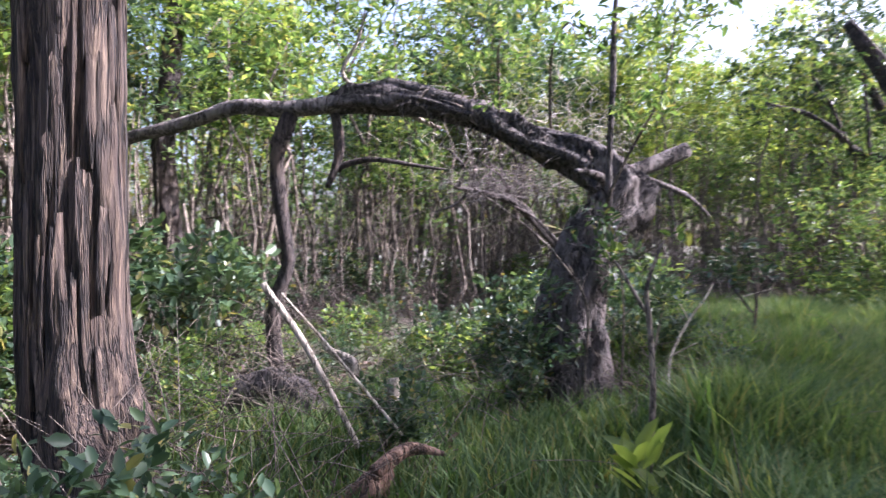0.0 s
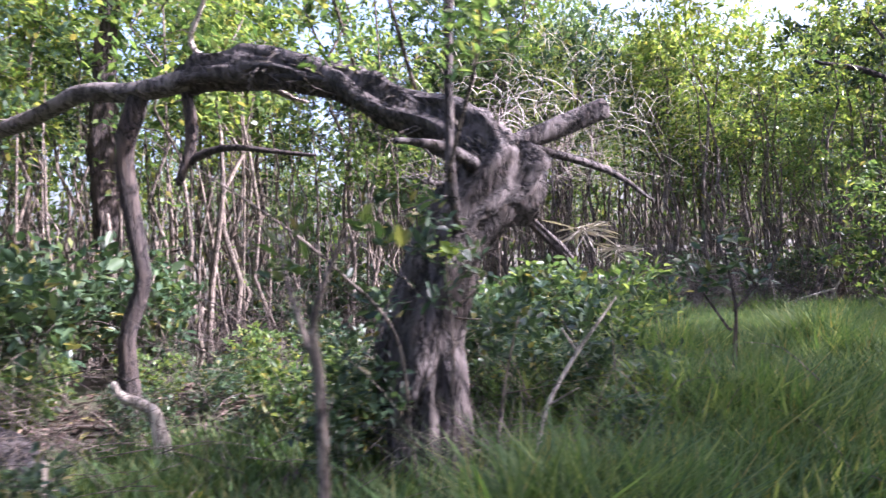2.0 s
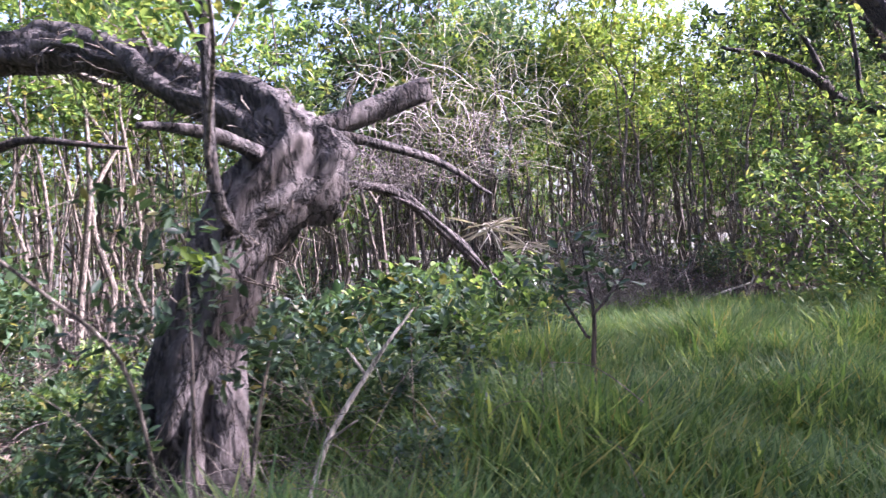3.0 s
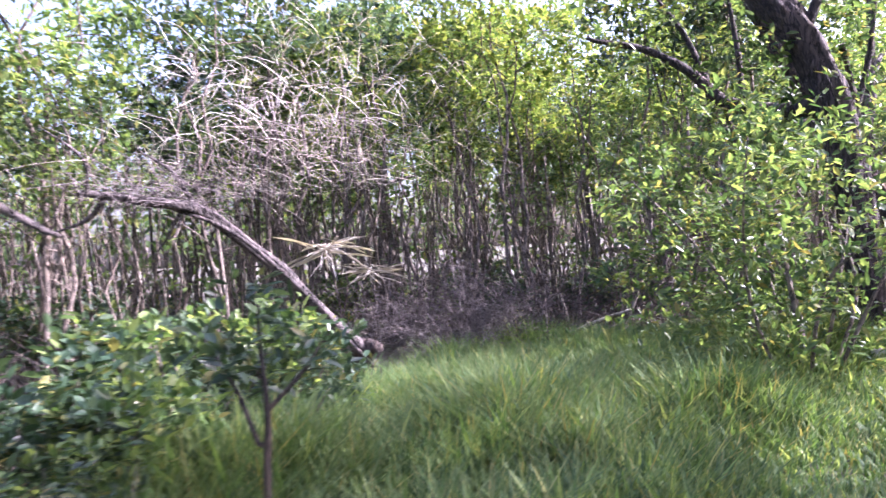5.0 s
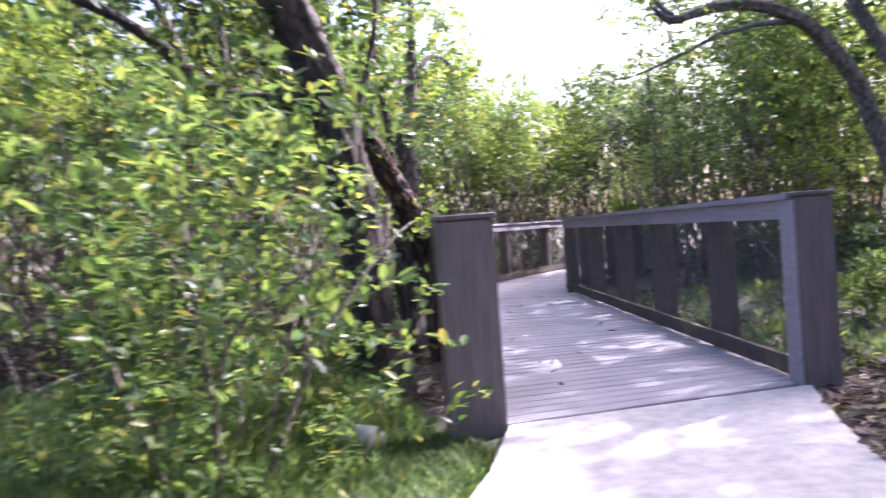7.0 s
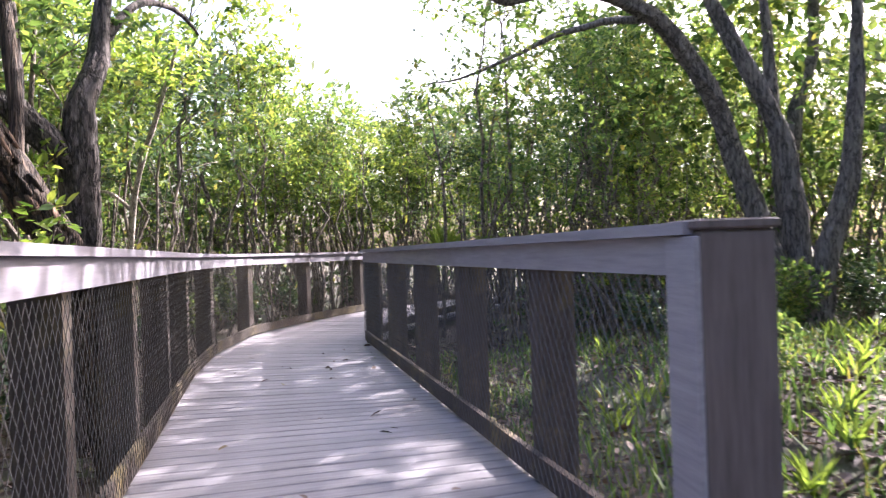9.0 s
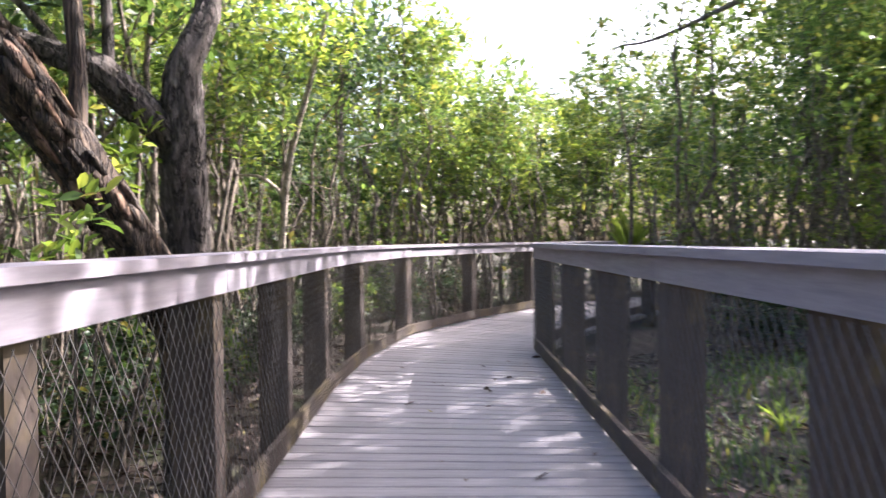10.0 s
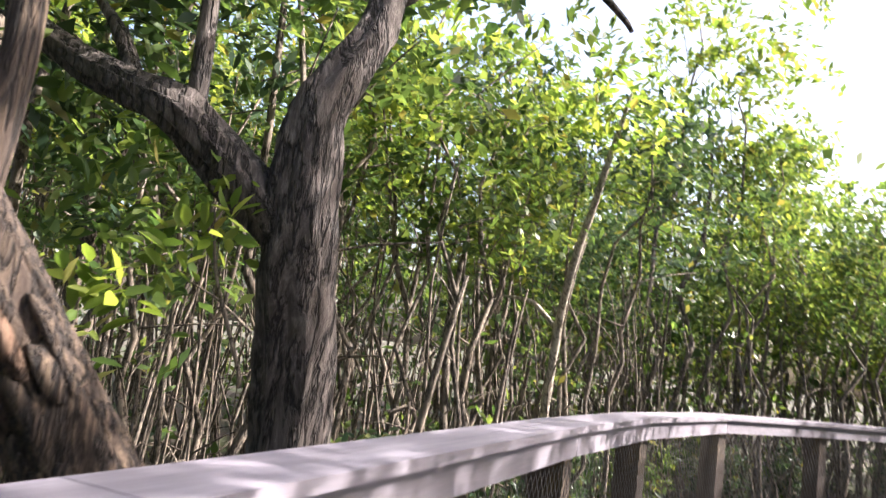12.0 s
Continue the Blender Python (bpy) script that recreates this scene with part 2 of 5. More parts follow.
def leaf_mesh(name, base, axis, normal, length, width, mat, fine=False):
    """Leaves as folded blades: base points, axes and normals as arrays of rows."""
    axis = axis / np.linalg.norm(axis, axis=1, keepdims=True)
    side = np.cross(axis, normal)
    side /= np.linalg.norm(side, axis=1, keepdims=True) + 1e-9
    nrm = np.cross(side, axis)
    L, W = np.asarray(length).reshape(-1, 1), np.asarray(width).reshape(-1, 1)
    if fine:
        rows = [base, base + axis * L * .35 + side * W * .48 + nrm * W * .16, base + axis * L * .72 + side * W * .4 + nrm * W * .1, base + axis * L - nrm * L * .06,
                base + axis * L * .72 - side * W * .4 + nrm * W * .1, base + axis * L * .35 - side * W * .48 + nrm * W * .16]
        quads = [(0, 1, 2, 3), (0, 3, 4, 5)]
    else:
        rows = [base, base + axis * L * .55 + side * W * .5 + nrm * W * .15, base + axis * L, base + axis * L * .55 - side * W * .5 + nrm * W * .15]
        quads = [(0, 1, 2, 3)]
    k, n = len(rows), len(base)
    v = np.stack(rows, axis=1).reshape(-1, 3)
    f = (np.arange(n).reshape(-1, 1, 1) * k + np.array(quads).reshape(1, len(quads), 4)).reshape(-1, 4)
    me = bpy.data.meshes.new(name)
    me.vertices.add(len(v))
    me.vertices.foreach_set("co", v.ravel())
    me.loops.add(f.size)
    me.loops.foreach_set("vertex_index", f.ravel().astype(np.int32))
    me.polygons.add(len(f))
    me.polygons.foreach_set("loop_start", np.arange(0, f.size, 4, dtype=np.int32))
    me.update(calc_edges=True)
    me.validate()
    me.materials.append(mat)
    return me


def rosettes(name, tips, per, length, mat, rng, aspect=0.42, lift=0.35, fine=False):
    """Whorls of leaves round twig tips."""
    tips = np.asarray(tips, float)
    n = len(tips)
    base = np.repeat(tips, per, axis=0)
    a = rng.uniform(0, 2 * math.pi, n * per)
    e = rng.normal(lift, 0.45, n * per)
    lean = np.repeat(rng.normal(0, 0.45, (n, 3)), per, axis=0)
    ax = np.stack([np.cos(a) * np.cos(e), np.sin(a) * np.cos(e), np.sin(e)], 1) + lean
    base = base + ax * 0.015 + rng.normal(0, length * 0.35, base.shape)
    nr = np.array([0, 0, 1.0]) + rng.normal(0, 0.45, base.shape)
    ln = length * rng.uniform(0.6, 1.2, n * per)
    return leaf_mesh(name, base, ax, nr, ln, ln * aspect * rng.uniform(0.8, 1.2, n * per), mat, fine)


def clump_tips(rng, centres, count, spread, flat=0.7):
    """Twig tips scattered round a few clump centres."""
    c = np.asarray(centres, float)
    w = rng.integers(0, len(c), count)
    d = rng.normal(0, 1, (count, 3))
    d /= np.linalg.norm(d, axis=1, keepdims=True)
    r = spread * rng.uniform(0.15, 1.0, (count, 1)) ** 0.5
    return c[w] + d * r * np.array([1, 1, flat])


# ---- plan ----
W = 1.77
LEFT = [(0, 0), (0, 5.5), (0.1, 7.1), (0.47, 9.0), (1.34, 10.75), (2.4, 12.35), (3.8, 13.8), (5.5, 14.9)]
RIGHT = [(W, 0.38), (W, 5.9), (W, 7.5), (2.2, 8.5), (2.98, 9.9), (3.85, 11.2), (5.0, 12.35), (6.4, 13.25)]
TRAIL = [(0.9, 0.1), (0.6, -1.0), (0.1, -2.6), (-0.45, -4.3), (-0.85, -6.2), (-1.3, -8.2), (-2.0, -10.4), (-3.0, -13.0)]


def near_line(x, y, line):
    best = 1e9
    for (ax, ay), (bx, by) in zip(line, line[1:]):
        dx, dy = bx - ax, by - ay
        t = min(1, max(0, ((x - ax) * dx + (y - ay) * dy) / (dx * dx + dy * dy)))
        best = min(best, math.hypot(x - ax - t * dx, y - ay - t * dy))
    return best


DECK_MID = [((a[0] + b[0]) / 2, (a[1] + b[1]) / 2) for a, b in zip(LEFT, RIGHT)]
CLEARING = [(-0.5, -15), (-5.6, -12), (-6.4, -9.5), (-8.0, -6.0), (-8.2, -2.5), (-7.0, 1.9), (-4.0, 3.0), (-1.6, 3.2), (-0.1, 3.0), (2.4, 1.0), (2.2, -15)]


def inside(x, y, poly):
    odd = False
    for (ax, ay), (bx, by) in zip(poly, poly[1:] + poly[:1]):
        if (ay > y) != (by > y) and x < (bx - ax) * (y - ay) / (by - ay) + ax:
            odd = not odd
    return odd


def ground_z(x, y):
    d = min(near_line(x, y, TRAIL), near_line(x, y, DECK_MID))
    trail = near_line(x, y, TRAIL)
    z = -0.05 - 0.2 * min(1, max(0, (d - 0.9) / 4)) + 0.05 * noise.noise(Vector((x * 0.5, y * 0.5, 3))) * min(1, d)
    if x > 2.2:
        f = min(1, (x - 2.2) / 3.6)
        z += 0.42 * f * f * (3 - 2 * f) * min(1, max(0, (8 - y) / 4)) * min(1, max(0, (y + 7) / 4))
    if trail > 0.8:
        z -= 0.12 * min(1, max(0, y - 0.2) / 1.5) * (1 if near_line(x, y, DECK_MID) < 2.5 else 0.3)
    return z


def build_ground():
    xs = np.concatenate([[-400, -150, -70, -45], np.arange(-30, 30, 0.6), [45, 70, 150, 400]])
    g = Geo()
    n = len(xs)
    vs = [(x, y, ground_z(x, y) if abs(x) < 40 and abs(y) < 40 else -0.25) for y in xs for x in xs]
    g.add(vs, [(j * n + i, j * n + i + 1, (j + 1) * n + i + 1, (j + 1) * n + i) for j in range(n - 1) for i in range(n - 1)])
    tagged(part("ground", g, M_SOIL), "dark forest soil with leaf litter and moss", "ground", kind="structure")


build_ground()


def offset(line, d):
    out = []
    for i, (x, y) in enumerate(line):
        a, b2 = Vector(line[max(i - 1, 0)]), Vector(line[min(i + 1, len(line) - 1)])
        t = (b2 - a).normalized()
        out.append((x + t.y * d, y - t.x * d))
    return out


def build_path():
    l = [(0.02, -0.02), (-0.15, -0.75), (-0.42, -1.5), (-0.8, -2.6), (-1.3, -4.3), (-1.75, -6.2), (-2.3, -8.2), (-3.1, -10.4), (-4.1, -13.0)]
    r = [(1.8, 0.34), (1.55, -0.4), (1.36, -1.1), (1.05, -2.4), (0.65, -4.1), (0.2, -6.1), (-0.3, -8.1), (-1.0, -10.3), (-2.0, -13.0)]
    g = Geo()
    for i in range(len(l) - 1):
        g.prism([l[i], l[i + 1], r[i + 1], r[i]][::-1], -0.14, -0.004)
    tagged(part("footpath", g, M_CONC, smooth=False), "pale concrete footpath leading up to the boardwalk", "path", kind="structure")


build_path()


# ---- boardwalk ----
def along(line, step):
    """Points at even steps along a line with the heading there."""
    out, left = [], 0.0
    for (ax, ay), (bx, by) in zip(line, line[1:]):
        L = math.hypot(bx - ax, by - ay)
        s = left
        while s < L:
            out.append((ax + (bx - ax) * s / L, ay + (by - ay) * s / L, math.atan2(by - ay, bx - ax)))
            s += step
        left = s - L
    return out


def resample(line, n):
    seg = [math.hypot(b2[0] - a[0], b2[1] - a[1]) for a, b2 in zip(line, line[1:])]
    tot, out = sum(seg), []
    for k in range(n):
        s, i = tot * k / (n - 1), 0
        while i < len(seg) - 1 and s > seg[i]:
            s -= seg[i]
            i += 1
        t = s / seg[i]
        out.append((line[i][0] + (line[i + 1][0] - line[i][0]) * t, line[i][1] + (line[i + 1][1] - line[i][1]) * t))
    return out


def build_deck():
    deck = thing("boardwalk_deck", (0, 0, 0), "weathered grey boardwalk deck of crosswise planks", "boardwalk", kind="structure")
    n = 118
    a, b2 = resample(LEFT, n), resample(RIGHT, n)
    gap = 0.008
    for i in range(n - 1):
        p = [Vector((*a[i], 0)), Vector((*b2[i], 0)), Vector((*b2[i + 1], 0)), Vector((*a[i + 1], 0))]
        f = (p[3] - p[0]).normalized() * gap / 2
        h = (p[2] - p[1]).normalized() * gap / 2
        o = (p[1] - p[0]).normalized() * 0.1
        q = [p[0] + f - o, p[1] + h + o, p[2] - h + o, p[3] - f - o]
        z = -0.004 + random.uniform(-0.002, 0.002)
        mid = sum(q, Vector()) / 4
        yaw = math.atan2((q[1] - q[0]).y, (q[1] - q[0]).x)
        inv = pose(mid.x, mid.y, 0, 0, 0, math.degrees(yaw)).inverted()
        loc = [inv @ v for v in q]
        e = 0.005
        g = Geo()
        low = [(v.x, v.y, -0.045) for v in loc]
        top = [(v.x, v.y, -e) for v in loc]
        inn = [(v.x, v.y + (e if k < 2 else -e), 0) for k, v in enumerate(loc)]
        vs = low + top + inn
        fs = [(3, 2, 1, 0), (8, 9, 10, 11)]
        for k in (0, 4):
            fs += [(k + i2, k + (i2 + 1) % 4, k + 4 + (i2 + 1) % 4, k + 4 + i2) for i2 in range(4)]
        ob = part("plank", g.add(vs, fs), M_DECK, deck, smooth=False)
        ob.matrix_basis = pose(mid.x, mid.y, z, 0, 0, math.degrees(yaw))
    for line, d in ((LEFT, 0.3), (RIGHT, -0.3)):
        beam = offset(line, d)
        g = Geo()
        for (ax, ay), (bx, by) in zip(beam, beam[1:]):
            t = Vector((bx - ax, by - ay)).normalized()
            nx, ny = t.y * 0.04, -t.x * 0.04
            g.prism([(ax - nx, ay - ny), (ax + nx, ay + ny), (bx + nx, by + ny), (bx - nx, by - ny)], -0.27, -0.05)
        part("joist", g, M_POST, deck, "dark joist under the planks", smooth=False)


build_deck()


def strip(g, ax, ay, bx, by, d0, d1, z0, z1):
    """A straight board from a to b, between two sideways offsets (right of the heading positive)."""
    t = Vector((bx - ax, by - ay)).normalized()
    nx, ny = t.y, -t.x
    return g.prism([(ax + nx * d0, ay + ny * d0), (ax + nx * d1, ay + ny * d1), (bx + nx * d1, by + ny * d1), (bx + nx * d0, by + ny * d0)], z0, z1)


def chain_link(L, H, gap=0.064, wire=0.0017):
    """A panel of woven wire: two families of slanted wires, bent where they cross."""
    g = Geo()
    for sgn in (1, -1):
        s = -H
        while s < L + H:
            pts = []
            z = 0.0
            a0, a1 = (s, s + H * 0.72) if sgn > 0 else (s + H * 0.72, s)
            lo, hi = 0.0, 1.0
            if a1 != a0:
                t0, t1 = sorted(((0 - a0) / (a1 - a0), (L - a0) / (a1 - a0)))
                lo, hi = max(lo, t0), min(hi, t1)
            if hi - lo > 0.03:
                p = Vector((a0 + (a1 - a0) * lo, 0, H * lo))
                q = Vector((a0 + (a1 - a0) * hi, 0, H * hi))
                d = (q - p).normalized()
                u, w2 = Vector((0, 1, 0)), d.cross(Vector((0, 1, 0)))
                off = u * wire * sgn
                ring = [u * wire, (w2 - u * 0.5) * wire, (-w2 - u * 0.5) * wire]
                g.add([p + off + r for r in ring] + [q + off + r for r in ring], [(0, 1, 4, 3), (1, 2, 5, 4), (2, 0, 3, 5)])
            s += gap
    return g


def railing(line, side, first_post, name_label):
    """side: +1 when the walkway lies right of the line. Cap, fascia, kerb board, posts and wire panels."""
    rail = thing("boardwalk_railing", (0, 0, 0), name_label, "railing", "boardwalk railings", kind="structure")
    for (ax, ay), (bx, by) in zip(line, line[1:]):
        L = math.hypot(bx - ax, by - ay)
        n = max(1, round(L / 2.75))
        for k in range(n):
            px, py = ax + (bx - ax) * k / n, ay + (by - ay) * k / n
            qx, qy = ax + (bx - ax) * (k + 1) / n, ay + (by - ay) * (k + 1) / n
            tx, ty = (qx - px) / (L / n) * 0.003, (qy - py) / (L / n) * 0.003
            g = strip(Geo(), px + tx, py + ty, qx - tx, qy - ty, side * 0.03, -side * 0.21, 1.065, 1.1)
            part("cap_board", g, M_RAIL, rail, "weathered flat cap board", smooth=False)
            g = strip(Geo(), px + tx, py + ty, qx - tx, qy - ty, 0, -side * 0.035, 0.95, 1.062)
            part("fascia_board", g, M_RAIL, rail, smooth=False)
            g = strip(Geo(), px + tx, py + ty, qx - tx, qy - ty, side * 0.0, -side * 0.035, 0.02, 0.13)
            part("kerb_board", g, M_POSTL, rail, "brown kerb board, yellow patches of moss and painted sunlight", smooth=False)
        m = max(1, round(L / 1.38))
        yaw = math.degrees(math.atan2(by - ay, bx - ax))
        pg = Geo().box(-0.062, -0.085, -0.9, 0.062, 0.085, 1.06, 0.006)
        pm = pg.mesh("rail_post", M_POSTL, False)
        wg = chain_link(L / m, 0.91).mesh("wire_panel", M_WIRE, False)
        for k in range(m):
            f = (k + 0.0) / m
            px, py = ax + (bx - ax) * f, ay + (by - ay) * f
            t = Vector((bx - ax, by - ay)).normalized()
            nx, ny = t.y * -side * 0.123, -t.x * -side * 0.123
            if k or first_post or (ax, ay) != line[0]:
                ob = part("rail_post", pm, None, rail)
                ob.matrix_basis = pose(px + nx, py + ny, 0, 0, 0, yaw)
            ob = tagged(part("wire_panel", wg, None, rail, "grey chain-link wire mesh"), kind="stuff")
            ob.matrix_basis = pose(px + t.y * side * 0.004, py - t.x * side * 0.004, 0.03, 0, 0, yaw)
    return rail


railing(LEFT, 1, False, "grey boardwalk railing with chain-link mesh, sunlit inner face")
railing(RIGHT, -1, False, "grey boardwalk railing with chain-link mesh, shaded inner face")


def end_post(x0, y0, x1, y1, yaw, label, faced=False):
    p = thing("end_post", pose((x0 + x1) / 2, (y0 + y1) / 2, 0, 0, 0, yaw), label, "post", "boardwalk end posts")
    w, d = abs(x1 - x0) / 2, abs(y1 - y0) / 2
    part("shaft", Geo().box(-w, -d, -0.5, w, d, 1.075, 0.008), M_POST, p, smooth=False)
    part("post_cap", Geo().box(-w - 0.012, -d - 0.012, 1.077, w + 0.012, d + 0.012, 1.105, 0.006), M_POST, p, "thin worn cap board", smooth=False)
    if faced:
        # added thin board whose paler colour gives the inner face its lit look
        part("face_board", Geo().box(-w - 0.022, -d + 0.002, -0.02, -w - 0.002, d - 0.002, 1.06, 0.003), M_RAIL, p, "added paler grey board, lightens the inner face as if lit", smooth=False)


end_post(-0.3, -0.06, 0.0, 0.12, 4, "broad dark brown wooden post ending the railing")
end_post(W, 0.32, W + 0.21, 0.5, -6, "dark brown wooden post ending the railing", True)


# ---- trees ----
def mangrove(k):
    """A clump of thin stems with a leafy head."""
    rng = np.random.default_rng(100 + k)
    t = thing("mangrove", (0, 0, 0), "slender young mangrove with pale stems and leafy head", "mangrove", "mangrove thicket")
    h = rng.uniform(4.0, 5.4)
    centres = []
    for j in range(3):
        a = rng.uniform(0, 6.28)
        r = rng.uniform(0.1, 0.42)
        bx, by = r * math.cos(a), r * math.sin(a)
        lean = rng.normal(0, 0.35, 2)
        top = (bx + lean[0], by + lean[1], h * rng.uniform(0.75, 1.0))
        mid = (bx + lean[0] * .3 + rng.normal(0, .08), by + lean[1] * .3 + rng.normal(0, .08), h * 0.4)
        r0 = rng.uniform(0.018, 0.038)
        part("stem", Geo().tube([(bx * 1.3, by * 1.3, -0.35), mid, top], [r0, r0 * .75, .008], 5, wob=0.3, seed=k * 7 + j, step=5), M_STEM, t)
        tw = Geo()
        for q in range(7):
            z = h * rng.uniform(0.25, 0.92)
            f = z / top[2]
            o = Vector((bx + lean[0] * f * .8, by + lean[1] * f * .8, z))
            d = Vector((rng.normal(), rng.normal(), rng.uniform(0.2, 1.1))).normalized() * rng.uniform(0.3, 0.9)
            tw.tube([o, o + d * .5 + Vector((0, 0, .03)), o + d], [.009, .007, .004], 3, step=2)
            if z > h * 0.52:
                centres.append(o + d)
        tagged(part("twig_spray", tw, M_STEM, t), kind="stuff")
        centres.append(Vector(top))
    tips = clump_tips(rng, [tuple(c) for c in centres], 230, 0.55)
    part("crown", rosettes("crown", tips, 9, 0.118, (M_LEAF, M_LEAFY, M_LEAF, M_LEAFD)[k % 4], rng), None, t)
    return t


def big_tree(k):
    """A broad canopy tree."""
    rng = np.random.default_rng(300 + k)
    t = thing("canopy_tree", (0, 0, 0), "tall broad-leaved swamp tree with a loose green crown", "tree", "canopy trees")
    h = rng.uniform(6.5, 8.0)
    part("trunk", Geo().tube([(0, 0, -0.4), (rng.normal(0, .12), rng.normal(0, .12), h * .25), (rng.normal(0, .35), rng.normal(0, .35), h * .6), (rng.normal(0, .5), rng.normal(0, .5), h * .9)],
                             [.15, .11, .07, .02], 8, 0.2, 5, 0.08, k), M_MID, t)
    centres = []
    for j in range(9):
        z = h * rng.uniform(0.3, 0.85)
        a = j * 2.4 + rng.uniform(-.4, .4)
        ln = rng.uniform(1.0, 2.2)
        o = Vector((0, 0, z))
        d = Vector((math.cos(a), math.sin(a), rng.uniform(.15, .8))).normalized() * ln
        part("limb", Geo().tube([o, o + d * .5 + Vector((0, 0, -.08)), o + d], [.045, .03, .01], 5, step=3, wob=.12, seed=j), M_MID, t)
        centres += [tuple(o + d), tuple(o + d * .6)]
    centres.append((0, 0, h * .95))
    tips = clump_tips(rng, centres, 620, 0.9, 0.6)
    part("crown", rosettes("crown", tips, 8, 0.15, (M_LEAF, M_LEAFY)[k % 2], rng), None, t)
    return t


def shade_tree(k):
    """A tall tree with a bare trunk and an unseen high crown, added to shade the path."""
    rng = np.random.default_rng(700 + k)
    t = thing("shade_tree", (0, 0, 0), "added tall tree, its high leafy crown shading from out of view", "tree", "tall shade trees")
    part("trunk", Geo().tube([(0, 0, -0.4), (rng.normal(0, .1), rng.normal(0, .1), 2.0), (rng.normal(0, .3), rng.normal(0, .3), 4.2), (0, 0, 6.5)], [.13, .1, .07, .02], 10, 0.2, 6, 0.12, k), M_MID, t)
    centres = []
    for j in range(11):
        a, ln = j * 2.4, rng.uniform(0.9, 2.5)
        o = Vector((0, 0, rng.uniform(4.3, 6.3)))
        d = Vector((math.cos(a), math.sin(a), rng.uniform(.05, .4))).normalized() * ln
        part("limb", Geo().tube([o, o + d * .5 + Vector((0, 0, .1)), o + d], [.04, .028, .01], 5, step=3, wob=.12, seed=j), M_MID, t)
        centres += [tuple(o + d), tuple(o + d * .55)]
    part("crown", rosettes("crown", clump_tips(rng, centres, 800, 0.95, 0.5), 8, 0.15, M_LEAF, rng), None, t)
    return t


def young_tree(k):
    """A small loose tree whose leaves catch the light."""
    rng = np.random.default_rng(800 + k)
    t = thing("young_tree", (0, 0, 0), "young tree with loose sunlit yellow-green foliage", "tree", "young trees")
    centres = []
    for j in range(4):
        a = j * 1.6 + rng.uniform(-.3, .3)
        top = Vector((math.cos(a) * rng.uniform(.4, 1.0), math.sin(a) * rng.uniform(.4, 1.0), rng.uniform(2.3, 3.3)))
        part("trunk" if j == 0 else "limb", Geo().tube([(0, 0, -.3), top * .45 + Vector((0, 0, .2)), top], [.04, .025, .008], 6, step=5, wob=.15, seed=k * 5 + j), M_STEM, t)
        centres += [tuple(top), tuple(top * .8 + Vector((rng.normal(0, .3), rng.normal(0, .3), 0))), tuple(top * .55 + Vector((rng.normal(0, .3), rng.normal(0, .3), 0)))]
    part("crown", rosettes("crown", clump_tips(rng, centres, 210, 0.6, 0.8), 7, 0.105, (M_LEAFY, M_LEAF)[k % 2], rng), None, t)
    return t


def shrub(k):
    rng = np.random.default_rng(500 + k)
    t = thing("shrub", (0, 0, 0), "low dark-leaved shrub in the undergrowth", "shrub", "undergrowth shrubs")
    centres = []
    for j in range(7):
        a = rng.uniform(0, 6.28)
        d = Vector((math.cos(a) * rng.uniform(.2, .6), math.sin(a) * rng.uniform(.2, .6), rng.uniform(.45, .95)))
        part("stem", Geo().tube([(0, 0, -.15), d * .5 + Vector((0, 0, .06)), d], [.012, .009, .004], 4, step=3), M_STEM, t)
        centres += [tuple(d), tuple(d * .65)]
    tips = clump_tips(rng, centres, 130, 0.27, 0.8)
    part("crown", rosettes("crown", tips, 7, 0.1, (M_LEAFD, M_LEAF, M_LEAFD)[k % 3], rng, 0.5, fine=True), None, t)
    return t


MANG = [mangrove(k) for k in range(6)]
BIG = [big_tree(k) for k in range(4)]
SHRUB = [shrub(k) for k in range(4)]
YOUNG = [young_tree(k) for k in range(3)]
TALL = [shade_tree(k) for k in range(3)]


def gap_limit(x, y):
    """How tall trees grow in the cut over the boardwalk, where the sky shows."""
    dx, dy = x - 0.7, y + 1.0
    az, d = math.degrees(math.atan2(dx, dy)), math.hypot(dx, dy)
    return 0.9 + (0.165 + 0.03 * abs(az - 8.5)) * d if 1 < az < 16 and dy > 0 else 99


def place_all(protos, spots, heights):
    used = set()
    for k, (x, y, s, r) in enumerate(spots):
        p = protos[k % len(protos)]
        lim = gap_limit(x, y) / heights
        if s > lim:
            s = max(0.28, lim)
        m = pose(x, y, ground_z(x, y), 0, 0, r)
        if p not in used:
            used.add(p)
            p.scale = (s, s, s)
            p.matrix_basis = m @ Matrix.Diagonal((s, s, s, 1))
        else:
            q = copy_thing(p, m)
            q.scale = (s, s, s)


def scatter(seed, count, box, ok, gap, s0, s1):
    rng = random.Random(seed)
    out = []
    for _ in range(count * 60):
        if len(out) >= count:
            break
        x, y = rng.uniform(box[0], box[2]), rng.uniform(box[1], box[3])
        if ok(x, y, rng) and all(math.hypot(x - a, y - b2) > gap for a, b2, _, _ in out):
            out.append((x, y, rng.uniform(s0, s1), rng.uniform(0, 360)))
    return out


def open_land(x, y):
    return inside(x, y, CLEARING) or near_line(x, y, DECK_MID) < 1.9 or near_line(x, y, TRAIL) < 2.6


def thicket_ok(x, y, rng):
    if open_land(x, y) or (x > 1.5 and y < 7):
        return False
    d = min(near_line(x, y, CLEARING), near_line(x, y, DECK_MID) - 1.2)
    return rng.random() < math.exp(-max(0, d) / 4.5)


spots = scatter(1, 260, (-17, -11, 13, 24), thicket_ok, 0.38, 0.75, 1.2)
place_all(MANG, spots, 5.4)
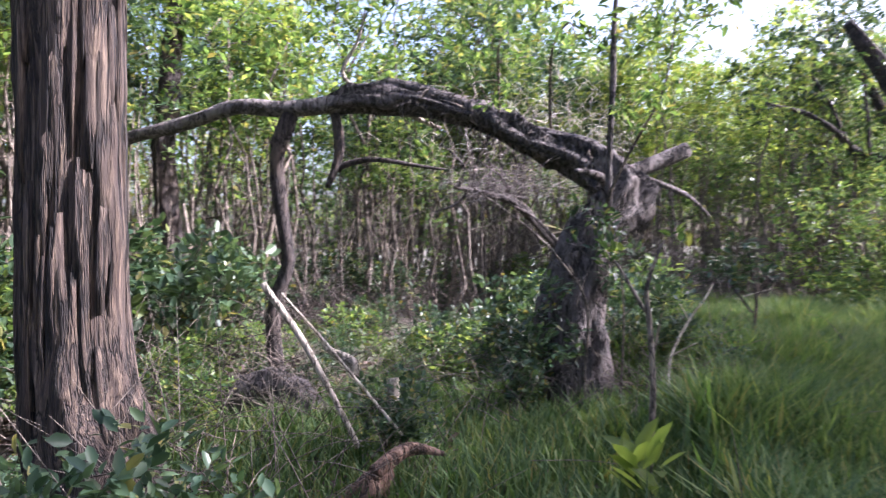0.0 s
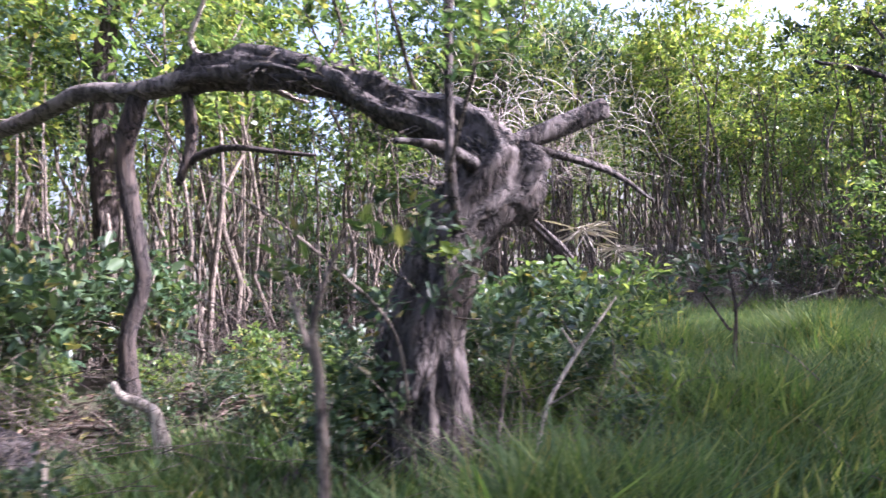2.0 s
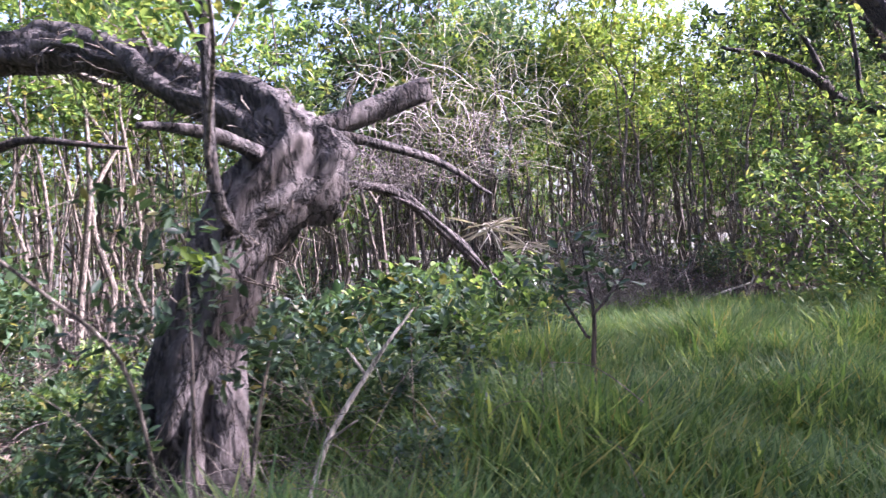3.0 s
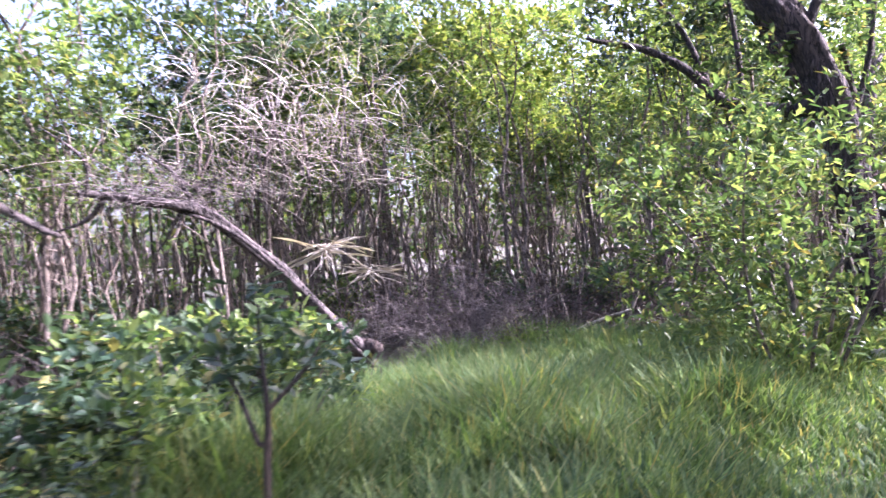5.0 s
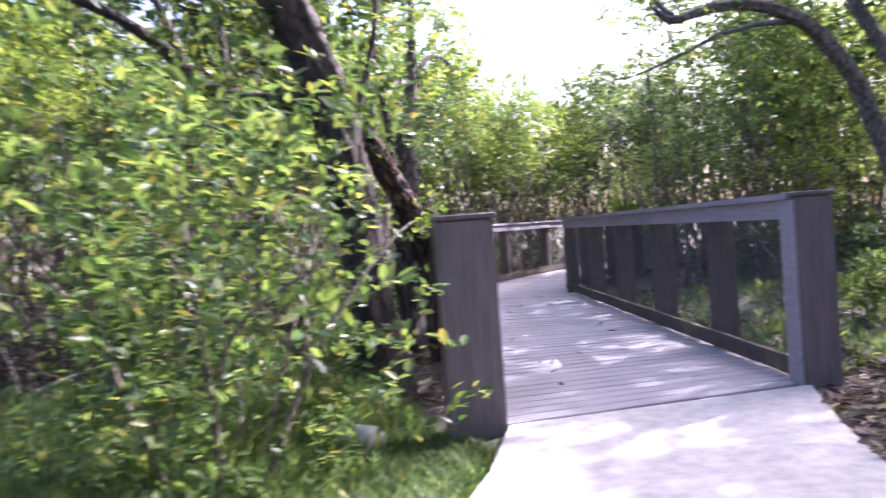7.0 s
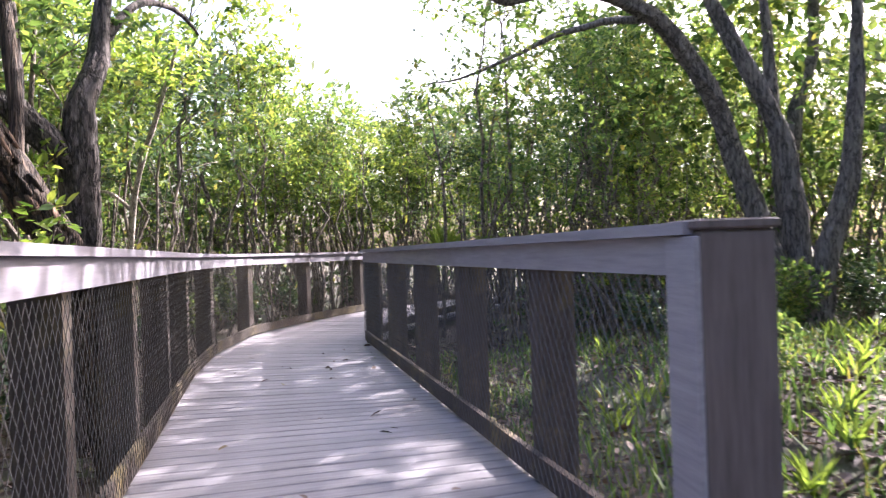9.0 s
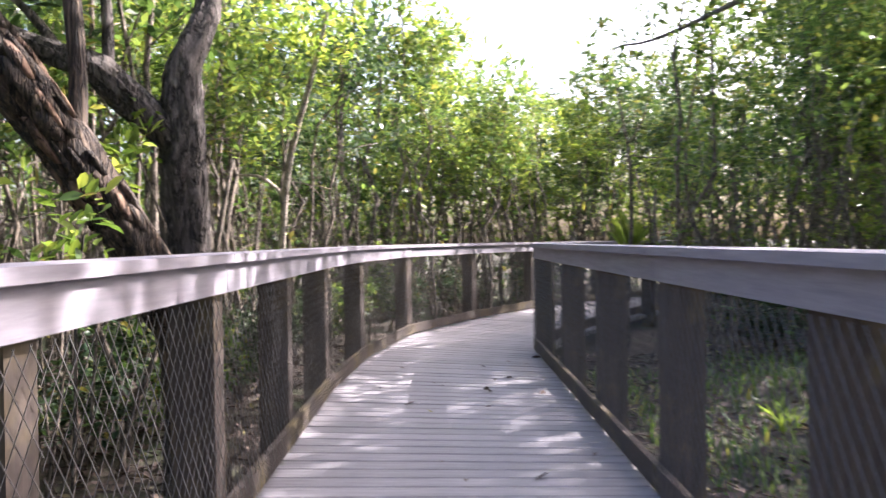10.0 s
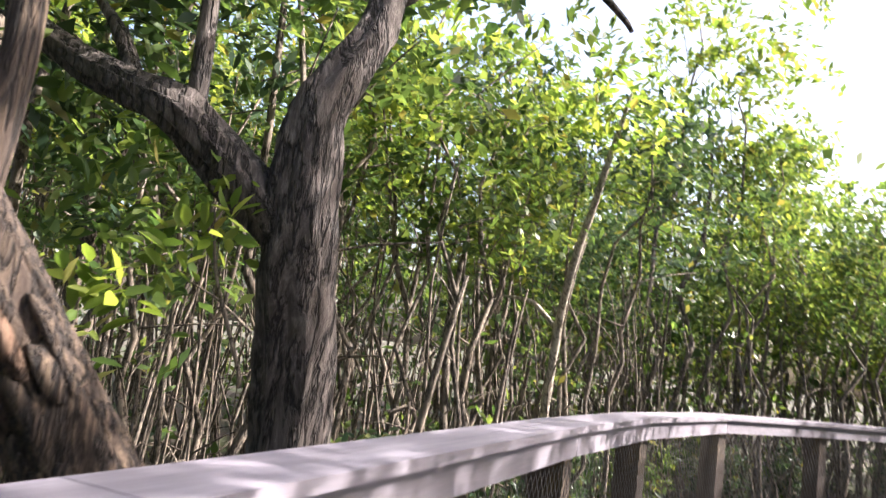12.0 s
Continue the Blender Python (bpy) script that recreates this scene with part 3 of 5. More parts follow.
far = scatter(2, 52, (-28, -16, 26, 34), lambda x, y, r: not open_land(x, y) and near_line(x, y, CLEARING) > 3.5 and near_line(x, y, DECK_MID) > 4 and not (x > 0 and y < 6), 1.9, 0.7, 1.1)
# east: unseen canopy trees, added to keep sun off the path and clearing
east = scatter(3, 7, (8.5, -16, 18, -3), lambda x, y, r: True, 2.4, 0.8, 1.0)
# shade: added trees, set up-sun of the spots their unseen crowns should darken
shade = [(3.6, -1.8, 1.0, 20), (3.2, -5.4, 1.0, 120), (2.6, -8.8, 1.0, 250), (9.6, 4.6, 1.4, 170), (8.4, 8.6, 1.2, 50), (8.2, 12.8, 1.15, 130), (1.5, -5.7, 0.95, 140), (0.9, -8.6, 0.95, 220), (1.0, -12.5, 1.0, 10), (7.0, -3.0, 1.1, 60), (7.6, -0.2, 1.4, 330), (6.2, -7.0, 1.1, 190), (9.4, 0.6, 1.6, 40)]
young = [(3.9, 9.6, 0.8, 30), (5.0, 10.6, 0.9, 130), (6.6, 8.4, 0.8, 220), (7.4, 10.8, 1.0, 310), (8.6, 7.2, 0.9, 70), (6.0, 12.4, 0.95, 10), (8.4, 4.4, 0.75, 160), (7.0, 3.0, 0.6, 250), (5.2, 8.0, 0.75, 90),
         (9.6, 9.2, 1.1, 200), (10.5, 6.0, 1.0, 20), (8.9, 12.6, 1.1, 110), (4.4, 11.9, 0.8, 280), (10.8, 2.6, 0.9, 330), (7.9, 1.2, 0.6, 60), (11.5, 11.0, 1.2, 150), (-.9, 12.2, 1.0, 40), (0.3, 13.6, 1.1, 100), (1.3, 15.0, 1.15, 200), (-1.7, 10.6, 0.95, 300), (2.6, 15.8, 1.1, 20), (-.2, 15.4, 1.25, 260)]
place_all(TALL, shade, 6.5)
place_all(YOUNG, young, 3.4)
place_all(BIG, far + east, 8.0)
brush = scatter(4, 62, (-12, -9, 9, 15), lambda x, y, r: near_line(x, y, DECK_MID) > 1.7 and near_line(x, y, TRAIL) > 2.8 and ((not inside(x, y, CLEARING) and near_line(x, y, CLEARING) < 3 and x < 0) or (x > 3 and y > 0 and r.random() < .5)), 0.5, 0.5, 0.95)
low = scatter(5, 46, (-7.8, -9.2, -4.0, -2.6), lambda x, y, r: inside(x, y, CLEARING) and math.hypot(x + 4.84, y + 8.6) > 0.6, 0.38, 0.3, 0.62)
hedge = [(-3.95, -3.3, 0.85, 10), (-4.2, -2.8, 0.9, 80), (-3.8, -2.65, 0.65, 150), (-4.3, -3.8, 0.85, 220), (-4.0, -2.2, 0.7, 290), (-4.7, -3.2, 0.9, 40),
         (-4.4, -2.2, 0.75, 200), (-5.0, -2.7, 0.8, 330), (-4.7, -4.3, 0.8, 100), (-3.85, -3.85, 0.68, 60), (-4.2, -4.6, 0.7, 140),
         (-3.2, -5.15, 0.45, 30), (-3.45, -4.85, 0.5, 110), (-3.0, -4.85, 0.4, 190), (-3.65, -5.05, 0.5, 270), (-3.3, -4.45, 0.45, 350), (-2.95, -5.45, 0.36, 70), (-3.6, -4.35, 0.5, 160), (-3.75, -4.65, 0.55, 240),
         (-7.2, -5.8, 1.2, 15), (-7.6, -6.6, 1.25, 95), (-6.9, -7.0, 1.05, 175), (-7.8, -5.0, 1.2, 255), (-8.0, -4.1, 1.15, 335), (-6.6, -7.9, 0.9, 45)]
# rail_side: shrubs added behind the left railing to darken its bays
rail_side = [(-1.1, 5.2, .75, 10), (-.95, 6.3, .7, 90), (-1.2, 7.5, .8, 170), (-.95, 8.7, .75, 250), (-.6, 10.1, .8, 330), (.2, 11.6, .8, 40), (1.1, 13.0, .85, 120), (-1.9, 6.0, .9, 200), (-1.8, 8.3, .9, 280), (-1.0, 1.9, .6, 20), (-1.4, 4.4, .7, 60), (2.6, 14.2, .9, 60), (-.2, 12.6, .9, 140)]
place_all(SHRUB, hedge + rail_side + low + brush, 1.0)


def thin_stems():
    """The tangle of thin bare stems and prop roots under the thicket."""
    rng = random.Random(7)
    g = Geo()
    spots2 = scatter(8, 1500, (-16, -10, 12, 22), thicket_ok, 0.1, 1, 1)
    for x, y, _, _ in spots2:
        h = rng.uniform(1.2, 3.0)
        a, l = rng.uniform(0, 6.28), abs(rng.gauss(0, 0.14)) * h
        z = ground_z(x, y) - 0.05
        r = rng.uniform(0.026, 0.042) if rng.random() < .08 else rng.uniform(0.007, 0.019)
        bend = rng.gauss(0, .1)
        g.tube([(x, y, z), (x + l * .3 * math.cos(a) + bend, y + l * .3 * math.sin(a) - bend, z + h * .35), (x + l * .7 * math.cos(a) - bend, y + l * .7 * math.sin(a), z + h * .7), (x + l * math.cos(a), y + l * math.sin(a), z + h)], [r, r * .85, r * .7, r * .4], 4, step=2)
        for _ in range(2):
            q = rng.uniform(0, 6.28)
            zz, w3 = z + h * rng.uniform(.15, .6), rng.uniform(.12, .4)
            g.tube([(x, y, zz), (x + w3 * .6 * math.cos(q), y + w3 * .6 * math.sin(q), zz + .04), (x + w3 * math.cos(q), y + w3 * math.sin(q), zz + rng.uniform(-.35, .35))], [r * .5, r * .45, r * .25], 3, step=1)
    tagged(part("bare_stems", g, M_STEM), "tangle of thin bare mangrove stems and roots", "stems", kind="stuff")


thin_stems()


def understorey():
    """Sparse leaves on the lower twigs of the thicket."""
    rng = np.random.default_rng(19)
    tips = [(x, y, ground_z(x, y) + z) for (x, y, _, _), z in zip(scatter(18, 1500, (-16, -10, 12, 22), thicket_ok, 0.1, 1, 1), rng.uniform(.25, 2.3, 1500))]
    tagged(part("understorey_leaves", rosettes("understorey_leaves", tips, 7, 0.11, M_LEAF, rng), None), "sparse leaves on low twigs under the thicket", "foliage", kind="stuff")


understorey()


def far_leaves():
    """The leafy mass of the wood farther off."""
    rng = np.random.default_rng(9)
    n = 80000
    a = rng.uniform(0, 2 * math.pi, n)
    r = rng.uniform(13, 26, n)
    x, y = -2 + r * np.sin(a), -1 + r * np.cos(a)
    z = rng.uniform(0, 1, n) ** 1.3 * 5.5 - 0.2
    keep = (z > 1.6) | (rng.random(n) < .45)
    x, y, z = x[keep], y[keep], z[keep]
    keep = np.array([zz < gap_limit(xx, yy) + 0.3 and not (near_line(xx, yy, DECK_MID) < 3 or near_line(xx, yy, TRAIL) < 4) for xx, yy, zz in zip(x, y, z)])
    b3 = np.stack([x, y, z], 1)[keep]
    m3 = len(b3)
    ax = rng.normal(0, 1, (m3, 3))
    me = leaf_mesh("far_wood", b3, ax, rng.normal(0, 1, (m3, 3)) + np.array([0, 0, .6]), rng.uniform(.18, .38, m3), rng.uniform(.09, .19, m3), M_LEAF)
    tagged(part("far_wood", me, None), "dense leafy mangrove wood in the distance", "woods", kind="stuff")


far_leaves()


# ---- the clearing: named trees, logs, sticks ----
def bark_strips(t, axis_pts, r_at, count, seed, mat, z0, z1, label, longest=0.75, widest=0.13):
    rng = random.Random(seed)
    trunk = next(c for c in t.children if c.name.startswith("trunk"))
    for _ in range(count):
        a, z = rng.uniform(0, 6.28), rng.uniform(z0, z1)
        L, wd = rng.uniform(0.27, 1.0) * longest, rng.uniform(0.3, 1.0) * widest
        g = Geo()
        vs = []
        for k in range(4):
            zz = z + L * k / 3
            c = axis_pts(zz)
            r = r_at(zz) * 1.0 + (0.012 if k in (1, 2) else 0.003) + rng.uniform(0, .005)
            w2 = wd * (0.6 if k in (0, 3) else 1)
            for da in (-w2, w2):
                vs.append((c[0] + math.cos(a + da + 0.03 * k) * r, c[1] + math.sin(a + da + 0.03 * k) * r, zz))
            for da in (w2 * .9, -w2 * .9):
                vs.append((c[0] + math.cos(a + da + 0.03 * k) * (r - .03), c[1] + math.sin(a + da + .03 * k) * (r - .03), zz))
        fs = [(0, 1, 2, 3)[::-1], (12, 13, 14, 15)]
        for k in range(3):
            fs += [(k * 4 + j, k * 4 + (j + 1) % 4, k * 4 + 4 + (j + 1) % 4, k * 4 + 4 + j) for j in range(4)]
        part("bark_strip", g.add(vs, fs), mat, trunk, label)


def cedar():
    t = thing("cedar_tree", (-4.84, -8.58, 0), "old tree trunk with shaggy reddish-brown peeling bark", "tree")
    part("trunk", Geo().tube([(0.22, 0, -0.35), (0.14, 0, 0.08), (0.05, 0, 0.4), (0.01, 0, 0.75), (0, 0, 1.2), (0.02, 0, 1.9), (0.0, 0.05, 3.2), (-0.1, 0.1, 4.6)],
                             [0.27, 0.2, 0.165, 0.15, 0.148, 0.148, 0.14, 0.09], 36, 0.15, 10, 0.015, 3, 0.09), M_CEDAR, t)
    ax = lambda z: (0.2 * max(0, 0.6 - z) ** 1.2 if z < .6 else 0.0, 0.0)
    bark_strips(t, ax, lambda z: 0.152 + 0.13 * max(0, 0.55 - z) ** 1.3, 150, 5, M_CEDAR, 0.1, 2.3, "")
    rng = np.random.default_rng(4)
    for k in range(5):
        a = k * 1.3
        d = Vector((math.cos(a), math.sin(a), .5)) * 1.1
        part("limb", Geo().tube([(0, .05, 3.0 + .25 * k), Vector((0, .05, 3.1 + .25 * k)) + d * .5, Vector((0, .05, 3.2 + .25 * k)) + d], [.05, .03, .01], 6, step=3), M_CEDAR, t)
    tips = clump_tips(rng, [(math.cos(k * 1.3) * .9, math.sin(k * 1.3) * .9, 3.9 + .25 * k) for k in range(5)], 260, 0.8, .7)
    part("crown", rosettes("crown", tips, 8, 0.12, M_LEAF, rng), None, t)


cedar()


def arch_tree():
    t = thing("arched_tree", (0, 0, 0), "old twisted grey tree bowed over into a low arch", "tree")
    main = [(-3.87, -5.7, -0.3), (-3.9, -5.66, 0.2), (-3.9, -5.6, 0.55), (-3.85, -5.47, 0.9), (-3.72, -5.3, 1.18), (-3.86, -5.22, 1.38), (-4.3, -5.17, 1.58), (-4.75, -5.12, 1.82), (-5.2, -5.1, 1.98), (-5.62, -5.12, 2.04), (-6.0, -5.17, 2.0)]
    trunk = part("trunk", Geo().tube(main, [.2, .15, .13, .14, .15, .13, .1, .095, .1, .095, .075], 30, 0.45, 12, 0.04, 2, 0.2), M_GREY, t)
    for k, (ox, oy, oz) in enumerate(((.09, -.08, .02), (-.1, -.02, .04), (.03, .1, -.03))):
        pts = []
        for i, p in enumerate(main):
            a = i * 0.75 + k * 2.1
            r = 0.1 if i < 6 else 0.07
            pts.append((p[0] + math.cos(a) * r * .8, p[1] + math.sin(a) * r, p[2] + math.sin(a + 1) * r * .6))
        part("trunk_strand", Geo().tube(pts, [.11, .08, .06, .07, .09, .07, .05, .045, .05, .05, .035], 12, 0.45, 10, 0.09, 11 + k, 0.2), M_GREY, trunk)
    part("burl", Geo().tube([(-3.82, -5.42, .98), (-3.66, -5.27, 1.1), (-3.58, -5.2, 1.24), (-3.62, -5.18, 1.36)], [.08, .12, .1, .04], 22, 0.35, 10, .05, 5, .25), M_GREY, t, "shaggy knot of torn wood at the crook")
    part("pale_limb", Geo().tube([(-5.85, -5.15, 2.02), (-6.41, -5.28, 1.98), (-6.94, -5.39, 1.98), (-7.67, -5.51, 1.82), (-8.43, -5.53, 1.66), (-9.3, -5.6, 1.46)], [.075, .065, .06, .055, .05, .035], 12, 0.25, 8, .06, 8, .1), M_MID, t, "bare grey limb sloping down")
    part("broken_stub", Geo().tube([(-3.8, -5.3, 1.3), (-3.6, -5.06, 1.4), (-3.34, -4.8, 1.54)], [.06, .05, .055], 12, .15, 5, 0, 4), M_GREY, t, "short snapped-off branch stub")
    limbs = [([(-6.3, -5.25, 2.0), (-6.37, -5.26, 1.85), (-6.45, -5.3, 1.5), (-6.37, -5.24, .8), (-6.48, -5.31, .36), (-6.4, -5.3, -.3)], [.06, .07, .06, .055, .06, .07], M_DARK),
             ([(-6.0, -5.2, 2.0), (-5.92, -5.19, 1.65), (-6.0, -5.24, 1.35)], [.04, .045, .02], M_DARK),
             ([(-5.93, -5.2, 1.48), (-5.62, -5.12, 1.55), (-5.13, -4.91, 1.48)], [.03, .022, .008], M_DARK),
             ([(-5.9, -5.15, 2.05), (-5.6, -5.05, 1.98), (-5.15, -4.95, 1.8)], [.03, .03, .012], M_PALE),
             ([(-5.7, -5.15, 2.06), (-5.9, -5.2, 2.25), (-5.75, -5.2, 2.5), (-5.6, -5.3, 2.7)], [.02, .018, .012, .006], M_PALE),
             ([(-3.7, -5.2, 1.36), (-3.55, -5.0, 1.32), (-3.35, -4.75, 1.22), (-3.2, -4.5, 1.08)], [.03, .024, .018, .006], M_GREY),
             ([(-3.75, -5.35, 1.25), (-3.78, -5.6, 1.3), (-3.86, -5.9, 1.32)], [.04, .03, .012], M_GREY),
             ([(-4.0, -5.6, -.25), (-4.12, -5.62, .3), (-4.05, -5.5, .75), (-3.95, -5.4, 1.05)], [.1, .085, .07, .06], M_GREY),
             ([(-3.76, -5.6, .95), (-3.7, -5.74, 1.2), (-3.65, -5.73, 2.1), (-3.55, -5.7, 3.0)], [.024, .022, .018, .008], M_GREY)]
    for k, (pts, rad, mt) in enumerate(limbs):
        part("limb", Geo().tube(pts, rad, 9, .3, 5, .04, 30 + k, .06), mt, t)
    rng = np.random.default_rng(12)
    tips = clump_tips(rng, [(-3.6, -5.5, 2.3), (-3.45, -5.3, 2.9), (-4.2, -5.0, 2.5), (-5.0, -5.0, 2.6), (-5.8, -5.2, 2.75), (-3.3, -4.9, 2.6)], 190, 0.5, .7)
    part("crown", rosettes("crown", tips, 8, 0.085, M_LEAF, rng, 0.4, fine=True), None, t)
    rg = random.Random(3)
    shag = Geo()
    for k in range(420):
        i = rg.randrange(2, 9)
        p = Vector(main[i]).lerp(Vector(main[i + 1]), rg.random())
        d = Vector((rg.gauss(0, 1), rg.gauss(0, 1), rg.gauss(-.1, .8))).normalized()
        q = p + d * .11
        e = q + Vector((rg.gauss(0, .1), rg.gauss(0, .1), rg.gauss(-.05, .1)))
        shag.tube([q, (q + e) / 2 + d * .03, e], [.006, .004, .002], 3, step=2)
    tagged(part("torn_fibre", shag, M_STEM, trunk, "loose fibres and thin roots on the bark"), kind="stuff")


arch_tree()


def pole_tree(name, label, category, stems, mat, crown_at=(), rosette=120, spread=0.6, leafmat_=None, size=0.1, seed=1, fine=True, group=""):
    t = thing(name, (0, 0, 0), label, category, group)
    for k, (pts, rad) in enumerate(stems):
        part("trunk" if k == 0 else "limb", Geo().tube(pts, rad, 30 if rad[0] > .08 else 8, .22, 12 if rad[0] > .08 else 6, .025, seed * 10 + k, .13 if rad[0] > .08 else 0), mat, t)
    if crown_at:
        rng = np.random.default_rng(seed)
        part("crown", rosettes("crown", clump_tips(rng, crown_at, rosette, spread, .75), 8, size, leafmat_ or M_LEAF, rng, 0.42, fine=fine), None, t)
    return t


pole_tree("tree", "dark slim tree standing among the undergrowth", "tree", [([(-9.34, -3.34, -.4), (-9.37, -3.38, .78), (-9.42, -3.43, 1.93), (-9.36, -3.41, 2.9), (-9.2, -3.3, 4.5)], [.17, .14, .13, .12, .06])], M_DARK,
          [(-9.2, -3.3, 4.2), (-9.6, -3.6, 3.6)], 160, .9, seed=21)
pole_tree("sapling", "thin grey sapling in front of the arched tree", "sapling", [([(-3.26, -7.14, -.3), (-3.25, -7.13, .2), (-3.27, -7.1, .55), (-3.27, -7.1, .72), (-3.2, -7.05, .9)], [.015, .014, .013, .01, .004]),
          ([(-3.27, -7.1, .6), (-3.38, -7.05, .78), (-3.45, -7.0, .84)], [.009, .007, .003])], M_STEM, [(-3.22, -7.05, .88), (-3.42, -7.0, .85)], 5, .12, M_LEAF, .06, 22)
pole_tree("sapling", "small leafy sapling standing out of the tall grass", "sapling", [([(-2.93, -4.02, -.3), (-2.94, -4.0, .2), (-2.92, -3.98, .5), (-2.96, -3.93, .82)], [.015, .014, .01, .004]),
          ([(-2.93, -4.0, .35), (-3.06, -3.95, .52), (-3.16, -3.95, .66)], [.009, .007, .003]), ([(-2.92, -3.98, .45), (-2.8, -3.9, .58), (-2.74, -3.86, .68)], [.009, .007, .003])], M_DARK,
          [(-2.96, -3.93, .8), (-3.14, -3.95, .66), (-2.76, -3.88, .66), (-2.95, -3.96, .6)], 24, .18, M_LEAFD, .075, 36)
pole_tree("leafy_shoot", "thin leafy shoot hanging out from the arched tree", "plant", [([(-3.7, -5.74, 1.15), (-3.5, -5.9, 1.5), (-3.32, -6.1, 1.75), (-3.25, -6.2, 2.1)], [.01, .008, .006, .003])], M_STEM,
          [(-3.45, -5.95, 1.6), (-3.3, -6.1, 1.8), (-3.25, -6.15, 2.1), (-3.5, -5.8, 2.0)], 46, .22, M_LEAF, .06, 34)
pole_tree("leafy_shoot", "leafy twigs hanging over the bend of the arched tree", "plant", [([(-4.2, -5.2, 1.7), (-4.1, -5.6, 2.1), (-3.9, -5.9, 2.2), (-3.8, -6.1, 2.05)], [.012, .009, .006, .003]), ([(-4.6, -5.15, 1.8), (-4.5, -5.5, 2.15), (-4.35, -5.8, 2.2)], [.011, .008, .003])], M_STEM,
          [(-3.95, -5.85, 2.15), (-3.8, -6.1, 2.0), (-4.1, -5.6, 2.1), (-4.4, -5.7, 2.15), (-4.5, -5.5, 1.95)], 34, .22, M_LEAF, .06, 37)
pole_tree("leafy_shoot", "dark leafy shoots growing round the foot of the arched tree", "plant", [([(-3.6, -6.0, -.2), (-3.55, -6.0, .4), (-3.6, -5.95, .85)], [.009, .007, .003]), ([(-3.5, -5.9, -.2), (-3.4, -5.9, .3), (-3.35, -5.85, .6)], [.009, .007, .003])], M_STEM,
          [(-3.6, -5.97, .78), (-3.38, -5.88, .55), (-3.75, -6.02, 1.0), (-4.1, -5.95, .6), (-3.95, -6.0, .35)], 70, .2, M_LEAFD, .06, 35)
pole_tree("dark_tree", "leaning tree with near-black trunk and forking limbs", "tree",
          [([(-.6, 1.2, -.4), (-.72, 1.13, .5), (-.82, 1.07, 1.41), (-.93, 1.02, 2.05), (-1.15, .91, 2.6), (-1.42, .8, 3.0), (-1.9, .6, 3.7)], [.18, .15, .14, .14, .13, .12, .07]),
           ([(-.95, 1.02, 1.95), (-1.35, 1.2, 1.98), (-1.75, 1.28, 2.11), (-2.02, 1.16, 2.4), (-2.38, .98, 2.64), (-2.85, .76, 2.78)], [.07, .07, .06, .045, .035, .015]),
           ([(-1.85, 1.25, 2.2), (-1.95, 1.25, 2.5), (-2.1, 1.2, 2.85), (-2.3, 1.1, 3.2)], [.04, .03, .022, .01]),
           ([(-1.1, .94, 2.5), (-1.0, .95, 2.75), (-.85, .95, 3.1)], [.05, .04, .02]),
           ([(-1.6, 1.25, 2.05), (-1.6, 1.2, 2.5), (-1.66, 1.2, 3.0)], [.03, .025, .012]),
           ([(-.78, 1.15, 1.7), (-.6, 1.2, 2.3), (-.5, 1.2, 3.0)], [.03, .025, .012])], M_DARK,
          [(-1.6, 1.1, 2.3), (-2.3, 1.0, 2.4), (-.7, 1.1, 1.9), (-1.2, 1.2, 1.6), (-2.6, .8, 2.9), (-.5, 1.2, 2.8), (-1.9, 1.0, 3.2), (-1.0, 1.3, 3.2)], 230, .6, M_LEAF, .095, 23)
pole_tree("bush", "tall sunlit bush with yellow-green leaves beside the boardwalk", "bush",
          [([(-1.25, -.8, -.2), (-1.3, -.75, .6), (-1.4, -.6, 1.4)], [.02, .016, .006])] + [([(-1.25 + .1 * math.cos(k), -.8 + .1 * math.sin(k), -.2), (-1.25 + .45 * math.cos(k), -.75 + .45 * math.sin(k), .6), (-1.25 + (.7 + .1 * (k % 4)) * math.cos(k * 1.1), -.75 + (.7 + .1 * (k % 3)) * math.sin(k * 1.1), .95 + .13 * (k % 5))], [.014, .011, .004]) for k in range(1, 9)],
          M_STEM, [(-1.3 + (.2 + .13 * (k % 6)) * math.cos(k * 2.4), -.7 + (.2 + .13 * (k % 6)) * math.sin(k * 2.4), .12 + .06 * ((k * 7) % 25)) for k in range(30)], 640, .46, M_LEAF, .072, 24)
pole_tree("bush", "leafy green bush growing against the boardwalk railing", "bush",
          [([(-1.6, .6, -.2), (-1.7, .7, .8), (-1.8, .8, 1.6)], [.025, .02, .006])], M_STEM, [(-1.5 - .5 * (k % 3), .5 + .35 * (k % 4), .3 + .25 * (k % 7)) for k in range(14)], 420, .5, M_LEAF, .09, 25)
LEANER = pole_tree("leaning_tree", "thick dark trunk with peeling bark leaning over the railing", "tree",
          [([(-.2, 3.25, -.5), (-.29, 3.12, .6), (-.39, 2.98, 1.02), (-.54, 2.78, 1.4), (-.71, 2.62, 1.72), (-.93, 2.5, 2.1), (-1.2, 2.4, 2.6), (-1.6, 2.3, 3.4)], [.12, .105, .1, .095, .095, .09, .085, .05]),
           ([(-.58, 2.74, 1.5), (-.57, 2.78, 1.8), (-.61, 2.8, 2.2), (-.69, 2.85, 2.8)], [.04, .038, .035, .025])], M_CEDAR, [(-1.3, 2.4, 3.2), (-.7, 2.8, 2.9)], 120, .5, M_LEAF, .09, 26)
LEAN_LINE = [(-.29, 3.12, .6), (-.39, 2.98, 1.02), (-.54, 2.78, 1.4), (-.71, 2.62, 1.72), (-.93, 2.5, 2.1), (-1.2, 2.4, 2.6), (-1.6, 2.3, 3.4)]


